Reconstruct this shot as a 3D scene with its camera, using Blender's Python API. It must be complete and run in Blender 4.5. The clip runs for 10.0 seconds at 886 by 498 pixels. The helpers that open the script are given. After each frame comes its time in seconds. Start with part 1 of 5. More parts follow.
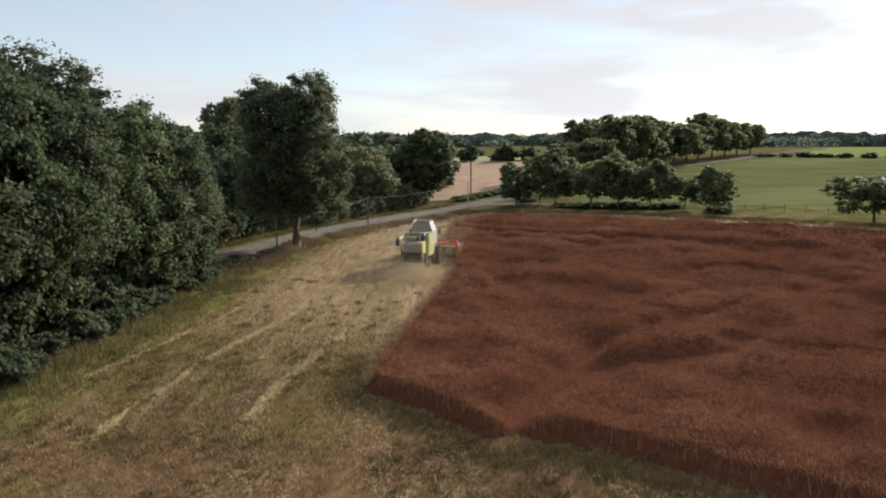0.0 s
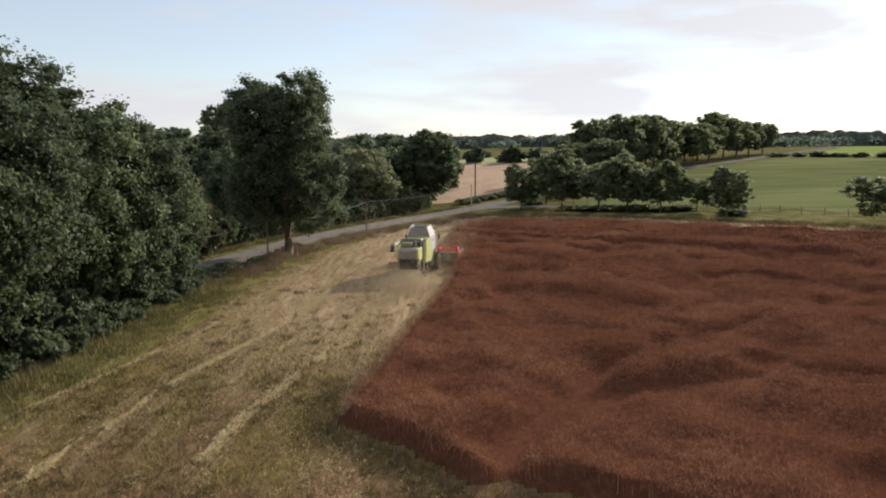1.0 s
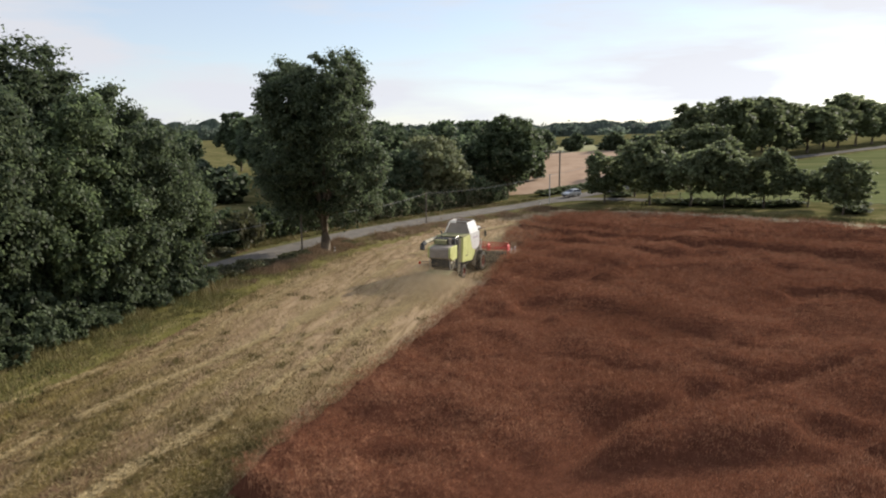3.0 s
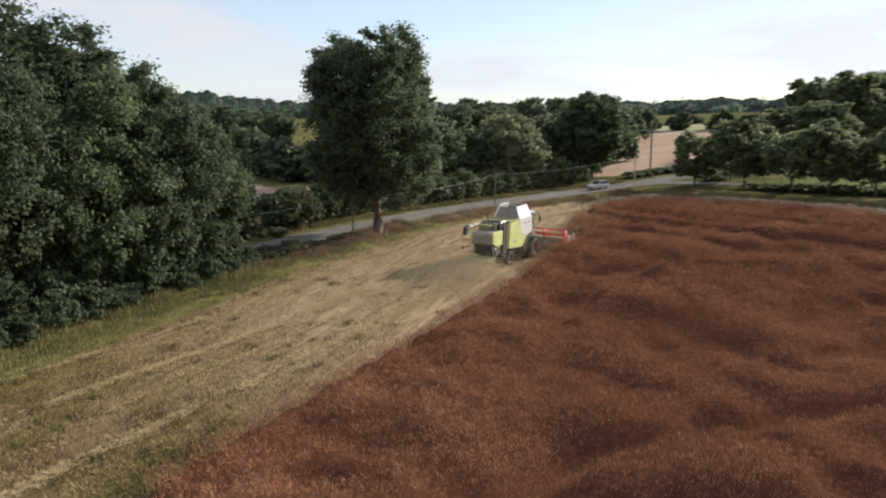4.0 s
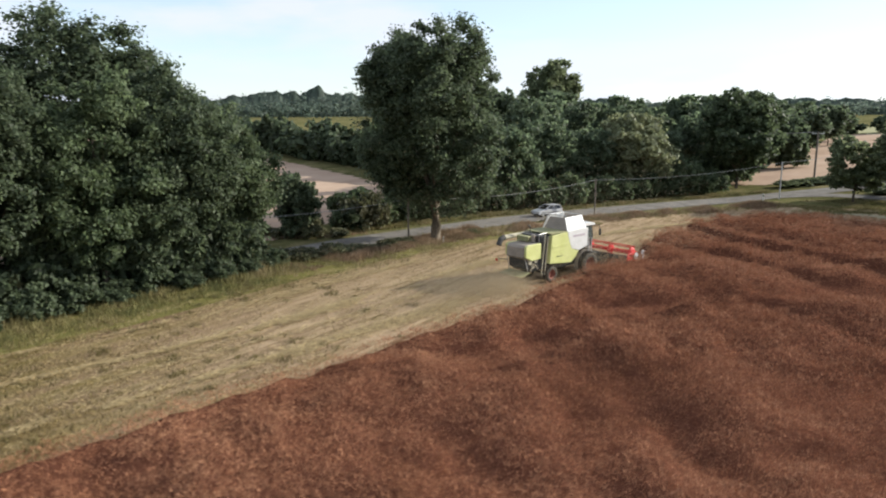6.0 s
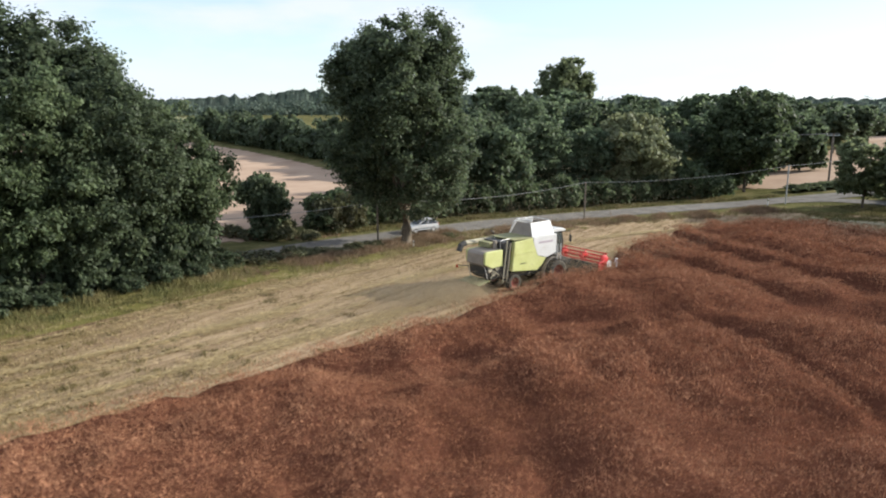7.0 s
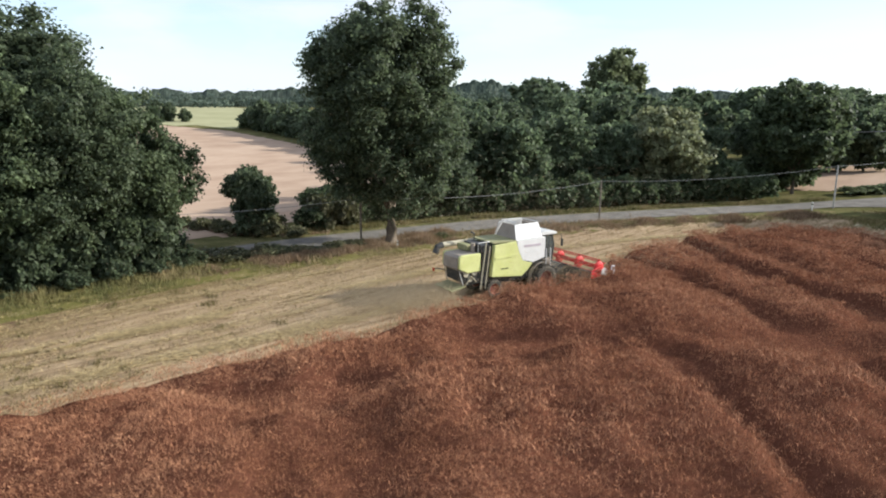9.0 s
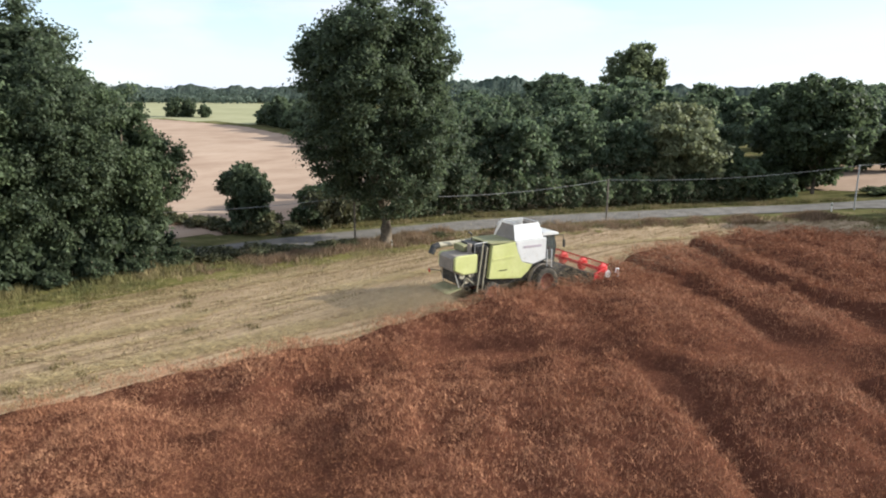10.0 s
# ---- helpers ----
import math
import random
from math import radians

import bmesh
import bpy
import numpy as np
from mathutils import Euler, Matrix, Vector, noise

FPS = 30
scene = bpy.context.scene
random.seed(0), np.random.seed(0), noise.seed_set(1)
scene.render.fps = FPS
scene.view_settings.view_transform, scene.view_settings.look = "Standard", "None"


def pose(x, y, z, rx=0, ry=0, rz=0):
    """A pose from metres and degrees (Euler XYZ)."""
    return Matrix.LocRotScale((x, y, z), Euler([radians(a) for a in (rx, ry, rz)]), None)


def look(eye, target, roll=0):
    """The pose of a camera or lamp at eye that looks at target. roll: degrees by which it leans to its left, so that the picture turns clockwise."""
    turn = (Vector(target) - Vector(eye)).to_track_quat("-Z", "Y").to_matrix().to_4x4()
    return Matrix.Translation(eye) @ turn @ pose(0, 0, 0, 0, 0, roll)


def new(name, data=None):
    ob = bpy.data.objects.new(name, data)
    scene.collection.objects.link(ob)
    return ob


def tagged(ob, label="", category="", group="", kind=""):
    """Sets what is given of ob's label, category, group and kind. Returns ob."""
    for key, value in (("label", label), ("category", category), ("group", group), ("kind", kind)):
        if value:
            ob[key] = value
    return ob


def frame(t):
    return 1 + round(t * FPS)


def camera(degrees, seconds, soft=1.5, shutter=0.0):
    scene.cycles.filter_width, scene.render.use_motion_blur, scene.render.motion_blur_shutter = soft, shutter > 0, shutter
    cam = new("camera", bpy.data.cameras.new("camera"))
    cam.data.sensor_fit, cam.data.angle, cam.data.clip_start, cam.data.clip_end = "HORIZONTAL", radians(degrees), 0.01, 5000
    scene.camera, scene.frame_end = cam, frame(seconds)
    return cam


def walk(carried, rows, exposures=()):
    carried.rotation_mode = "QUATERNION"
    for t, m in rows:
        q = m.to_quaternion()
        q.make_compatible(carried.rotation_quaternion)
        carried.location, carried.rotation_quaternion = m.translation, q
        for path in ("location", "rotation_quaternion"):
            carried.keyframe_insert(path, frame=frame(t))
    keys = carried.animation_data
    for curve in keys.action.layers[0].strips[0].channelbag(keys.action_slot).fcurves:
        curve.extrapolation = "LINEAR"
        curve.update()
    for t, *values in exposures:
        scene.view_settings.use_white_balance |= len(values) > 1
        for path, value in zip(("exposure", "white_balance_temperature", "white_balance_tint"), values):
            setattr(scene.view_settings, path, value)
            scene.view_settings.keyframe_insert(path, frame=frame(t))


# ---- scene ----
cam = camera(64.5, 10.0, soft=1.95, shutter=0.45)
METRES, EYE, TILT, LEAN, TURN = 59.5, 13.8, 0.0, -3.8, 0.0
ROWS = [
    (0.0, 0.0, 0.0, 0.0, -0.56, -8.58, 3.74),
    (0.5, 0.0083, 0.0371, -0.001, -0.31, -8.48, 3.92),
    (1.0, 0.0216, 0.0759, -0.0026, 0.15, -8.39, 4.08),
    (1.5, 0.0405, 0.1167, -0.0048, 3.6, -8.05, 4.13),
    (2.0, 0.0687, 0.1587, -0.0076, 7.37, -7.82, 4.13),
    (2.5, 0.1006, 0.1999, -0.0103, 7.68, -8.12, 4.29),
    (4.0, 0.2206, 0.3289, -0.018, 18.22, -9.84, 4.12),
    (4.5, 0.2661, 0.3733, -0.0216, 24.39, -9.42, 3.9),
    (5.0, 0.3123, 0.4211, -0.0241, 28.77, -9.23, 3.71),
    (5.5, 0.3554, 0.4713, -0.0269, 31.97, -9.08, 3.59),
    (7.0, 0.4524, 0.6253, -0.0322, 36.8, -8.94, 3.12),
    (7.5, 0.473, 0.6682, -0.0334, 38.38, -8.96, 2.94),
    (8.0, 0.4892, 0.7068, -0.035, 39.96, -9.03, 2.79),
    (8.5, 0.5014, 0.7418, -0.037, 41.39, -9.1, 2.65),
    (9.0, 0.5097, 0.7746, -0.038, 42.74, -9.19, 2.54),
    (9.5, 0.515, 0.8043, -0.0389, 43.96, -9.28, 2.43),
    (10.0, 0.5178, 0.8315, -0.0395, 44.79, -9.39, 2.38),
]
walk(cam, [(t, pose(0, 0, EYE, TILT, LEAN, TURN) @ pose(METRES * x, METRES * y, METRES * z, 90 + pitch, roll, yaw)) for t, x, y, z, yaw, pitch, roll in ROWS],
     exposures=[(0.0, 0.42, 6900, 11), (2.5, 0.47, 6800, 11), (4.5, 0.60, 6500, 9), (5.5, 0.74, 6400, 8), (7.5, 0.86, 6250, 8), (10.0, 0.88, 6200, 8)])

# ---------------------------------------------------------------- light
SUN_AZ, SUN_EL = 40.0, 22.5
sun_way = Vector((math.sin(radians(SUN_AZ)) * math.cos(radians(SUN_EL)), math.cos(radians(SUN_AZ)) * math.cos(radians(SUN_EL)), math.sin(radians(SUN_EL))))
world = bpy.data.worlds.new("world")
scene.world = world
world.use_nodes = True
wn, wl = world.node_tree.nodes, world.node_tree.links
wn.clear()
w_out = wn.new("ShaderNodeOutputWorld")
w_bg = wn.new("ShaderNodeBackground")
w_bg.inputs["Strength"].default_value = 0.145
w_sky = wn.new("ShaderNodeTexSky")
w_sky.sky_type = "NISHITA"
w_sky.sun_disc = False
w_sky.sun_elevation = radians(SUN_EL)
w_sky.sun_rotation = radians(SUN_AZ)
w_sky.air_density, w_sky.dust_density, w_sky.ozone_density = 1.0, 0.3, 2.0
w_co = wn.new("ShaderNodeTexCoord")
w_map = wn.new("ShaderNodeMapping")
w_map.inputs["Scale"].default_value = (1.1, 2.4, 7.0)
w_map.inputs["Rotation"].default_value = (0, radians(9), radians(25))
w_noise = wn.new("ShaderNodeTexNoise")
w_noise.inputs["Scale"].default_value = 2.4
w_noise.inputs["Detail"].default_value = 5
w_noise.inputs["Roughness"].default_value = 0.5
w_ramp = wn.new("ShaderNodeMapRange")
w_ramp.inputs["From Min"].default_value = 0.44
w_ramp.inputs["From Max"].default_value = 0.62
w_ramp.inputs["To Min"].default_value = 0.52
w_ramp.inputs["To Max"].default_value = 1.0
w_mix = wn.new("ShaderNodeMix")
w_mix.data_type = "RGBA"
w_bw = wn.new("ShaderNodeRGBToBW")
w_gain = wn.new("ShaderNodeMix")
w_gain.data_type, w_gain.blend_type = "RGBA", "MULTIPLY"
w_gain.inputs["Factor"].default_value = 1.0
w_gain.inputs["B"].default_value = (1.0, 1.05, 1.11, 1)
wl.new(w_sky.outputs["Color"], w_bw.inputs["Color"])
wl.new(w_bw.outputs["Val"], w_gain.inputs["A"])
w_veil = wn.new("ShaderNodeMix")  # thin even veil of high cloud
w_veil.data_type = "RGBA"
w_veil.inputs["Factor"].default_value = 0.88
w_veil.inputs["B"].default_value = (3.5, 3.7, 4.15, 1)
wl.new(w_gain.outputs["Result"], w_veil.inputs["A"])
wl.new(w_veil.outputs["Result"], w_mix.inputs["B"])
wl.new(w_co.outputs["Generated"], w_map.inputs["Vector"])
wl.new(w_map.outputs["Vector"], w_noise.inputs["Vector"])
wl.new(w_noise.outputs["Fac"], w_ramp.inputs["Value"])
wl.new(w_ramp.outputs["Result"], w_mix.inputs["Factor"])
w_tint = wn.new("ShaderNodeMix")
w_tint.data_type, w_tint.blend_type = "RGBA", "MULTIPLY"
w_tint.inputs["Factor"].default_value = 1.0
w_tint.inputs["B"].default_value = (0.76, 0.82, 0.90, 1)
wl.new(w_sky.outputs["Color"], w_tint.inputs["A"])
wl.new(w_tint.outputs["Result"], w_mix.inputs["A"])
wl.new(w_mix.outputs["Result"], w_bg.inputs["Color"])
wl.new(w_bg.outputs["Background"], w_out.inputs["Surface"])
sun = new("sun", bpy.data.lights.new("sun", "SUN"))
sun.data.energy, sun.data.angle, sun.data.color = 4.4, radians(1.0), (1.0, 0.94, 0.84)
sun.matrix_world = look((0, 0, 80), Vector((0, 0, 80)) - sun_way)


# ---------------------------------------------------------------- materials
def material(name, colours, scale=4.0, rough=0.8, metal=0.0, bump=0.3, bump_scale=None, island=0.0, detail=6, stretch=(1, 1, 1), spec=0.3, translucent=0.0, big=0.0, coat=0.0, rand=0.0):
    """A surface: noise runs through the colours; island/rand vary brightness by piece/object; big adds broad patches."""
    m = bpy.data.materials.new(name)
    m.use_nodes = True
    n, l = m.node_tree.nodes, m.node_tree.links
    n.clear()
    out, p = n.new("ShaderNodeOutputMaterial"), n.new("ShaderNodeBsdfPrincipled")
    co, mp, nz = n.new("ShaderNodeTexCoord"), n.new("ShaderNodeMapping"), n.new("ShaderNodeTexNoise")
    mp.inputs["Scale"].default_value = stretch
    nz.inputs["Scale"].default_value, nz.inputs["Detail"].default_value, nz.inputs["Roughness"].default_value = scale, detail, 0.62
    l.new(co.outputs["Object"], mp.inputs["Vector"])
    l.new(mp.outputs["Vector"], nz.inputs["Vector"])
    rp = n.new("ShaderNodeValToRGB")
    els = rp.color_ramp.elements
    while len(els) < len(colours):
        els.new(0.5)
    for i, c in enumerate(colours):
        els[i].position = 0.32 + 0.36 * i / max(1, len(colours) - 1)
        els[i].color = (*c, 1)
    l.new(nz.outputs["Fac"], rp.inputs["Fac"])
    colour = rp.outputs["Color"]

    def scaled(colour, value, lo, hi):
        mr, hs = n.new("ShaderNodeMapRange"), n.new("ShaderNodeHueSaturation")
        mr.inputs["To Min"].default_value, mr.inputs["To Max"].default_value = lo, hi
        l.new(value, mr.inputs["Value"])
        l.new(mr.outputs["Result"], hs.inputs["Value"])
        l.new(colour, hs.inputs["Color"])
        return hs.outputs["Color"]
    if big:
        nb = n.new("ShaderNodeTexNoise")
        nb.inputs["Scale"].default_value, nb.inputs["Detail"].default_value = scale * 0.08, 3
        l.new(mp.outputs["Vector"], nb.inputs["Vector"])
        mrb = n.new("ShaderNodeMapRange")
        mrb.inputs["From Min"].default_value, mrb.inputs["From Max"].default_value = 0.3, 0.7
        l.new(nb.outputs["Fac"], mrb.inputs["Value"])
        colour = scaled(colour, mrb.outputs["Result"], 1 - big, 1 + big)
    if island:
        g = n.new("ShaderNodeNewGeometry")
        colour = scaled(colour, g.outputs["Random Per Island"], 1 - island, 1 + island)
    if rand:
        oi = n.new("ShaderNodeObjectInfo")
        colour = scaled(colour, oi.outputs["Random"], 1 - rand, 1 + rand)
    l.new(colour, p.inputs["Base Color"])
    p.inputs["Roughness"].default_value, p.inputs["Metallic"].default_value = rough, metal
    p.inputs["Specular IOR Level"].default_value = spec
    p.inputs["Coat Weight"].default_value = coat
    if bump:
        nb2, bp = n.new("ShaderNodeTexNoise"), n.new("ShaderNodeBump")
        nb2.inputs["Scale"].default_value, nb2.inputs["Detail"].default_value = bump_scale or scale * 4, 5
        bp.inputs["Strength"].default_value, bp.inputs["Distance"].default_value = bump, 0.05
        l.new(mp.outputs["Vector"], nb2.inputs["Vector"])
        l.new(nb2.outputs["Fac"], bp.inputs["Height"])
        l.new(bp.outputs["Normal"], p.inputs["Normal"])
    if translucent:
        tr, mx = n.new("ShaderNodeBsdfTranslucent"), n.new("ShaderNodeMixShader")
        mx.inputs["Fac"].default_value = translucent
        l.new(colour, tr.inputs["Color"])
        l.new(p.outputs["BSDF"], mx.inputs[1])
        l.new(tr.outputs["BSDF"], mx.inputs[2])
        l.new(mx.outputs["Shader"], out.inputs["Surface"])
    else:
        l.new(p.outputs["BSDF"], out.inputs["Surface"])
    return m


def glass(name, tint=(0.55, 0.62, 0.6)):
    m = bpy.data.materials.new(name)
    m.use_nodes = True
    p = m.node_tree.nodes["Principled BSDF"]
    p.inputs["Base Color"].default_value = (*tint, 1)
    p.inputs["Roughness"].default_value = 0.06
    p.inputs["Transmission Weight"].default_value = 0.75
    p.inputs["IOR"].default_value = 1.45
    return m


M_GROUND = material("meadow_ground", [(0.078, 0.076, 0.032), (0.125, 0.118, 0.05), (0.20, 0.165, 0.085)], 0.35, 0.95, bump=0.6, bump_scale=6, big=0.2, spec=0.0)
def stubble_material():
    """Cut field: brown soil, weeds and straw in streaks along the rows, with broad patches."""
    m = bpy.data.materials.new("stubble")
    m.use_nodes = True
    n, l = m.node_tree.nodes, m.node_tree.links
    p = n["Principled BSDF"]
    p.inputs["Roughness"].default_value, p.inputs["Specular IOR Level"].default_value = 0.95, 0.0
    co = n.new("ShaderNodeTexCoord")

    def field(scale, stretch, detail, lo, hi, turn=0.0):
        mp, nz, mr = n.new("ShaderNodeMapping"), n.new("ShaderNodeTexNoise"), n.new("ShaderNodeMapRange")
        mp.inputs["Rotation"].default_value, mp.inputs["Scale"].default_value = (0, 0, radians(turn)), stretch
        nz.inputs["Scale"].default_value, nz.inputs["Detail"].default_value, nz.inputs["Roughness"].default_value = scale, detail, 0.65
        mr.inputs["From Min"].default_value, mr.inputs["From Max"].default_value = lo, hi
        l.new(co.outputs["Object"], mp.inputs["Vector"])
        l.new(mp.outputs["Vector"], nz.inputs["Vector"])
        l.new(nz.outputs["Fac"], mr.inputs["Value"])
        return mr.outputs["Result"]

    def mixed(a, b, fac):
        mx = n.new("ShaderNodeMix")
        mx.data_type = "RGBA"
        for key, v in (("A", a), ("B", b)):
            if isinstance(v, tuple):
                mx.inputs[key].default_value = (*v, 1)
            else:
                l.new(v, mx.inputs[key])
        l.new(fac, mx.inputs["Factor"])
        return mx.outputs["Result"]
    soil = mixed((0.10, 0.062, 0.036), (0.23, 0.146, 0.085), field(1.6, (1, 1, 1), 6, 0.35, 0.65))
    weeds = mixed((0.112, 0.09, 0.03), (0.222, 0.172, 0.058), field(2.2, (1, 1, 1), 6, 0.35, 0.65))
    straw = mixed((0.26, 0.195, 0.11), (0.42, 0.325, 0.19), field(2.6, (2, 0.5, 1), 6, 0.35, 0.65, 9))
    c = mixed(soil, straw, field(0.5, (1.9, 0.22, 1), 7, 0.46, 0.68, 9))
    c = mixed(c, weeds, field(0.2, (1.8, 0.28, 1), 7, 0.41, 0.60, 9))
    # fresh straw lies on the part cut last, farther up the field
    sx, fresh = n.new("ShaderNodeSeparateXYZ"), n.new("ShaderNodeMapRange")
    fresh.inputs["From Min"].default_value, fresh.inputs["From Max"].default_value, fresh.inputs["To Max"].default_value = 40, 64, 0.9
    l.new(co.outputs["Object"], sx.inputs["Vector"])
    l.new(sx.outputs["Y"], fresh.inputs["Value"])
    patchy = n.new("ShaderNodeMath")
    patchy.operation = "MULTIPLY"
    l.new(fresh.outputs["Result"], patchy.inputs[0])
    l.new(field(0.35, (1.8, 0.35, 1), 5, 0.2, 0.5, 9), patchy.inputs[1])
    # the strip along the trees was cut earlier and has greened over
    old, fresher = n.new("ShaderNodeMapRange"), n.new("ShaderNodeMath")
    old.inputs["From Min"].default_value, old.inputs["From Max"].default_value, old.inputs["To Min"].default_value = -18.5, -11.5, 0.15
    fresher.operation = "MULTIPLY"
    l.new(sx.outputs["X"], old.inputs["Value"])
    l.new(old.outputs["Result"], fresher.inputs[0])
    l.new(patchy.outputs["Value"], fresher.inputs[1])
    chaff = mixed((0.20, 0.135, 0.08), (0.48, 0.352, 0.225), field(0.9, (2.0, 0.2, 1), 7, 0.34, 0.6, 9))
    c = mixed(c, chaff, fresher.outputs["Value"])
    # trampled bare earth on the headland
    bare, worn = n.new("ShaderNodeMapRange"), n.new("ShaderNodeMath")
    bare.inputs["From Min"].default_value, bare.inputs["From Max"].default_value = 38, 29
    worn.operation = "MULTIPLY"
    l.new(sx.outputs["Y"], bare.inputs["Value"])
    l.new(bare.outputs["Result"], worn.inputs[0])
    l.new(field(0.22, (1, 1, 1), 6, 0.36, 0.54), worn.inputs[1])
    c = mixed(c, mixed((0.13, 0.075, 0.043), (0.26, 0.15, 0.09), field(1.8, (1, 1, 1), 7, 0.35, 0.65)), worn.outputs["Value"])
    l.new(c, p.inputs["Base Color"])
    bp = n.new("ShaderNodeBump")
    bp.inputs["Strength"].default_value, bp.inputs["Distance"].default_value = 0.9, 0.06
    l.new(field(7.0, (1, 0.7, 1), 6, 0.2, 0.8, 9), bp.inputs["Height"])
    l.new(bp.outputs["Normal"], p.inputs["Normal"])
    return m


M_STUBBLE = stubble_material()
M_HEADLAND = material("headland_grass", [(0.12, 0.112, 0.038), (0.185, 0.168, 0.056), (0.27, 0.225, 0.10)], 0.5, 0.95, bump=0.8, bump_scale=9, stretch=(1.5, 0.5, 1), big=0.25, spec=0.0)
M_STRAW = material("straw", [(0.39, 0.295, 0.145), (0.57, 0.445, 0.24)], 2.0, 0.8, bump=0.2, island=0.35, translucent=0.15)
M_STUBBLE_STEM = material("stubble_stem", [(0.138, 0.108, 0.040), (0.212, 0.155, 0.066), (0.37, 0.272, 0.145)], 0.3, 0.9, bump=0, island=0.5, translucent=0.05)
M_GRASS = material("verge_grass", [(0.10, 0.105, 0.038), (0.175, 0.155, 0.06), (0.30, 0.23, 0.12)], 0.22, 0.9, bump=0, island=0.4, translucent=0.12)
M_TUFT = material("weed_tuft", [(0.085, 0.075, 0.027), (0.145, 0.118, 0.045), (0.205, 0.158, 0.066)], 0.4, 0.9, bump=0, island=0.4, translucent=0.15)
M_DRYGRASS = material("dry_weeds", [(0.15, 0.11, 0.062), (0.25, 0.165, 0.10), (0.34, 0.24, 0.15)], 0.25, 0.9, bump=0, island=0.45, translucent=0.08)
M_CROP = material("ripe_crop", [(0.256, 0.116, 0.061), (0.35, 0.169, 0.095), (0.435, 0.23, 0.131)], 0.13, 0.9, bump=0, island=0.5, spec=0.1, detail=4)
# sheet below the stems; its dark red brown paints the shade between plants
M_CROP_GAP = material("crop_gap_shade", [(0.084, 0.034, 0.020), (0.135, 0.056, 0.034)], 3.0, 0.95, bump=0.9, bump_scale=14, spec=0.0)
M_ROAD = material("worn_asphalt", [(0.145, 0.133, 0.118), (0.19, 0.175, 0.155), (0.235, 0.215, 0.19)], 0.6, 0.85, bump=0.3, bump_scale=40, big=0.15, spec=0.0)
M_VERGE = material("dry_verge", [(0.13, 0.095, 0.055), (0.22, 0.155, 0.092), (0.32, 0.24, 0.15)], 0.7, 0.95, bump=0.8, bump_scale=9, big=0.2, spec=0.0)
M_DIRT = material("pale_track", [(0.30, 0.26, 0.17), (0.42, 0.37, 0.25)], 0.6, 0.95, bump=0.5, bump_scale=10, spec=0.0)
M_WHEAT = material("cut_cereal_field", [(0.33, 0.23, 0.165), (0.405, 0.292, 0.212), (0.455, 0.338, 0.25)], 0.12, 0.95, bump=0.2, bump_scale=3, stretch=(1.1, 0.7, 1), big=0.12, spec=0.0)
M_MEADOW = material("green_field", [(0.10, 0.118, 0.05), (0.14, 0.152, 0.066), (0.185, 0.186, 0.09)], 0.09, 0.95, bump=0.5, bump_scale=3, stretch=(0.4, 1.5, 1), big=0.2, spec=0.0)
M_PALEGREEN = material("pale_green_field", [(0.30, 0.292, 0.165), (0.375, 0.357, 0.215)], 0.08, 0.95, bump=0.4, bump_scale=3, spec=0.0)
M_BRIGHTGREEN = material("bright_green_field", [(0.19, 0.225, 0.075), (0.255, 0.285, 0.11)], 0.08, 0.95, bump=0.4, bump_scale=3, stretch=(0.4, 1.5, 1), spec=0.0)
M_BARK = material("bark", [(0.07, 0.055, 0.04), (0.17, 0.135, 0.10)], 3.0, 0.95, bump=1.0, bump_scale=9, stretch=(1, 1, 0.25))
M_LEAF_OAK = material("oak_leaf", [(0.072, 0.097, 0.052), (0.118, 0.148, 0.08)], 0.5, 0.62, bump=0, island=0.5, translucent=0.58, rand=0.1, spec=0.38)
M_LEAF_WOOD = material("woodland_leaf", [(0.085, 0.116, 0.064), (0.138, 0.175, 0.098)], 0.4, 0.62, bump=0, island=0.4, translucent=0.62, rand=0.22, spec=0.38)
M_LEAF_HEDGE = material("hedge_leaf", [(0.082, 0.112, 0.054), (0.134, 0.17, 0.086)], 0.4, 0.62, bump=0, island=0.5, translucent=0.58, rand=0.15, spec=0.38)
M_LEAF_BRAMBLE = material("bramble_leaf", [(0.085, 0.095, 0.04), (0.15, 0.14, 0.07)], 0.6, 0.62, bump=0, island=0.5, translucent=0.35, rand=0.2, spec=0.38)
M_LEAF_WILLOW = material("willow_leaf", [(0.19, 0.21, 0.105), (0.27, 0.28, 0.15)], 0.5, 0.62, bump=0, island=0.4, translucent=0.4, spec=0.38)
# leaf green pulled towards blue-grey: the haze of distance is put into the colour
M_LEAF_HAZED = material("hazed_far_leaf", [(0.091, 0.124, 0.094), (0.137, 0.169, 0.131)], 0.06, 0.62, bump=0, island=0.4, translucent=0.62, spec=0.38)
M_LEAF_ROW = material("avenue_leaf", [(0.12, 0.148, 0.074), (0.185, 0.21, 0.11)], 0.3, 0.62, bump=0, island=0.4, translucent=0.64, rand=0.12, spec=0.38)
M_POLE = material("weathered_pole", [(0.11, 0.09, 0.07), (0.20, 0.17, 0.14)], 2.0, 0.9, bump=0.6, stretch=(4, 4, 0.4))
M_CONCRETE = material("concrete", [(0.34, 0.33, 0.31), (0.46, 0.45, 0.42)], 2.5, 0.9, bump=0.3)
M_WIRE = material("cable", [(0.20, 0.20, 0.195), (0.27, 0.27, 0.265)], 1.0, 0.6, bump=0)
M_LIME = material("lime_paint", [(0.50, 0.515, 0.19), (0.58, 0.585, 0.26)], 0.9, 0.45, bump=0.03, coat=0.15, big=0.12)
M_WHITE = material("white_paint", [(0.60, 0.59, 0.565), (0.70, 0.69, 0.665)], 1.3, 0.38, bump=0.03, coat=0.3)
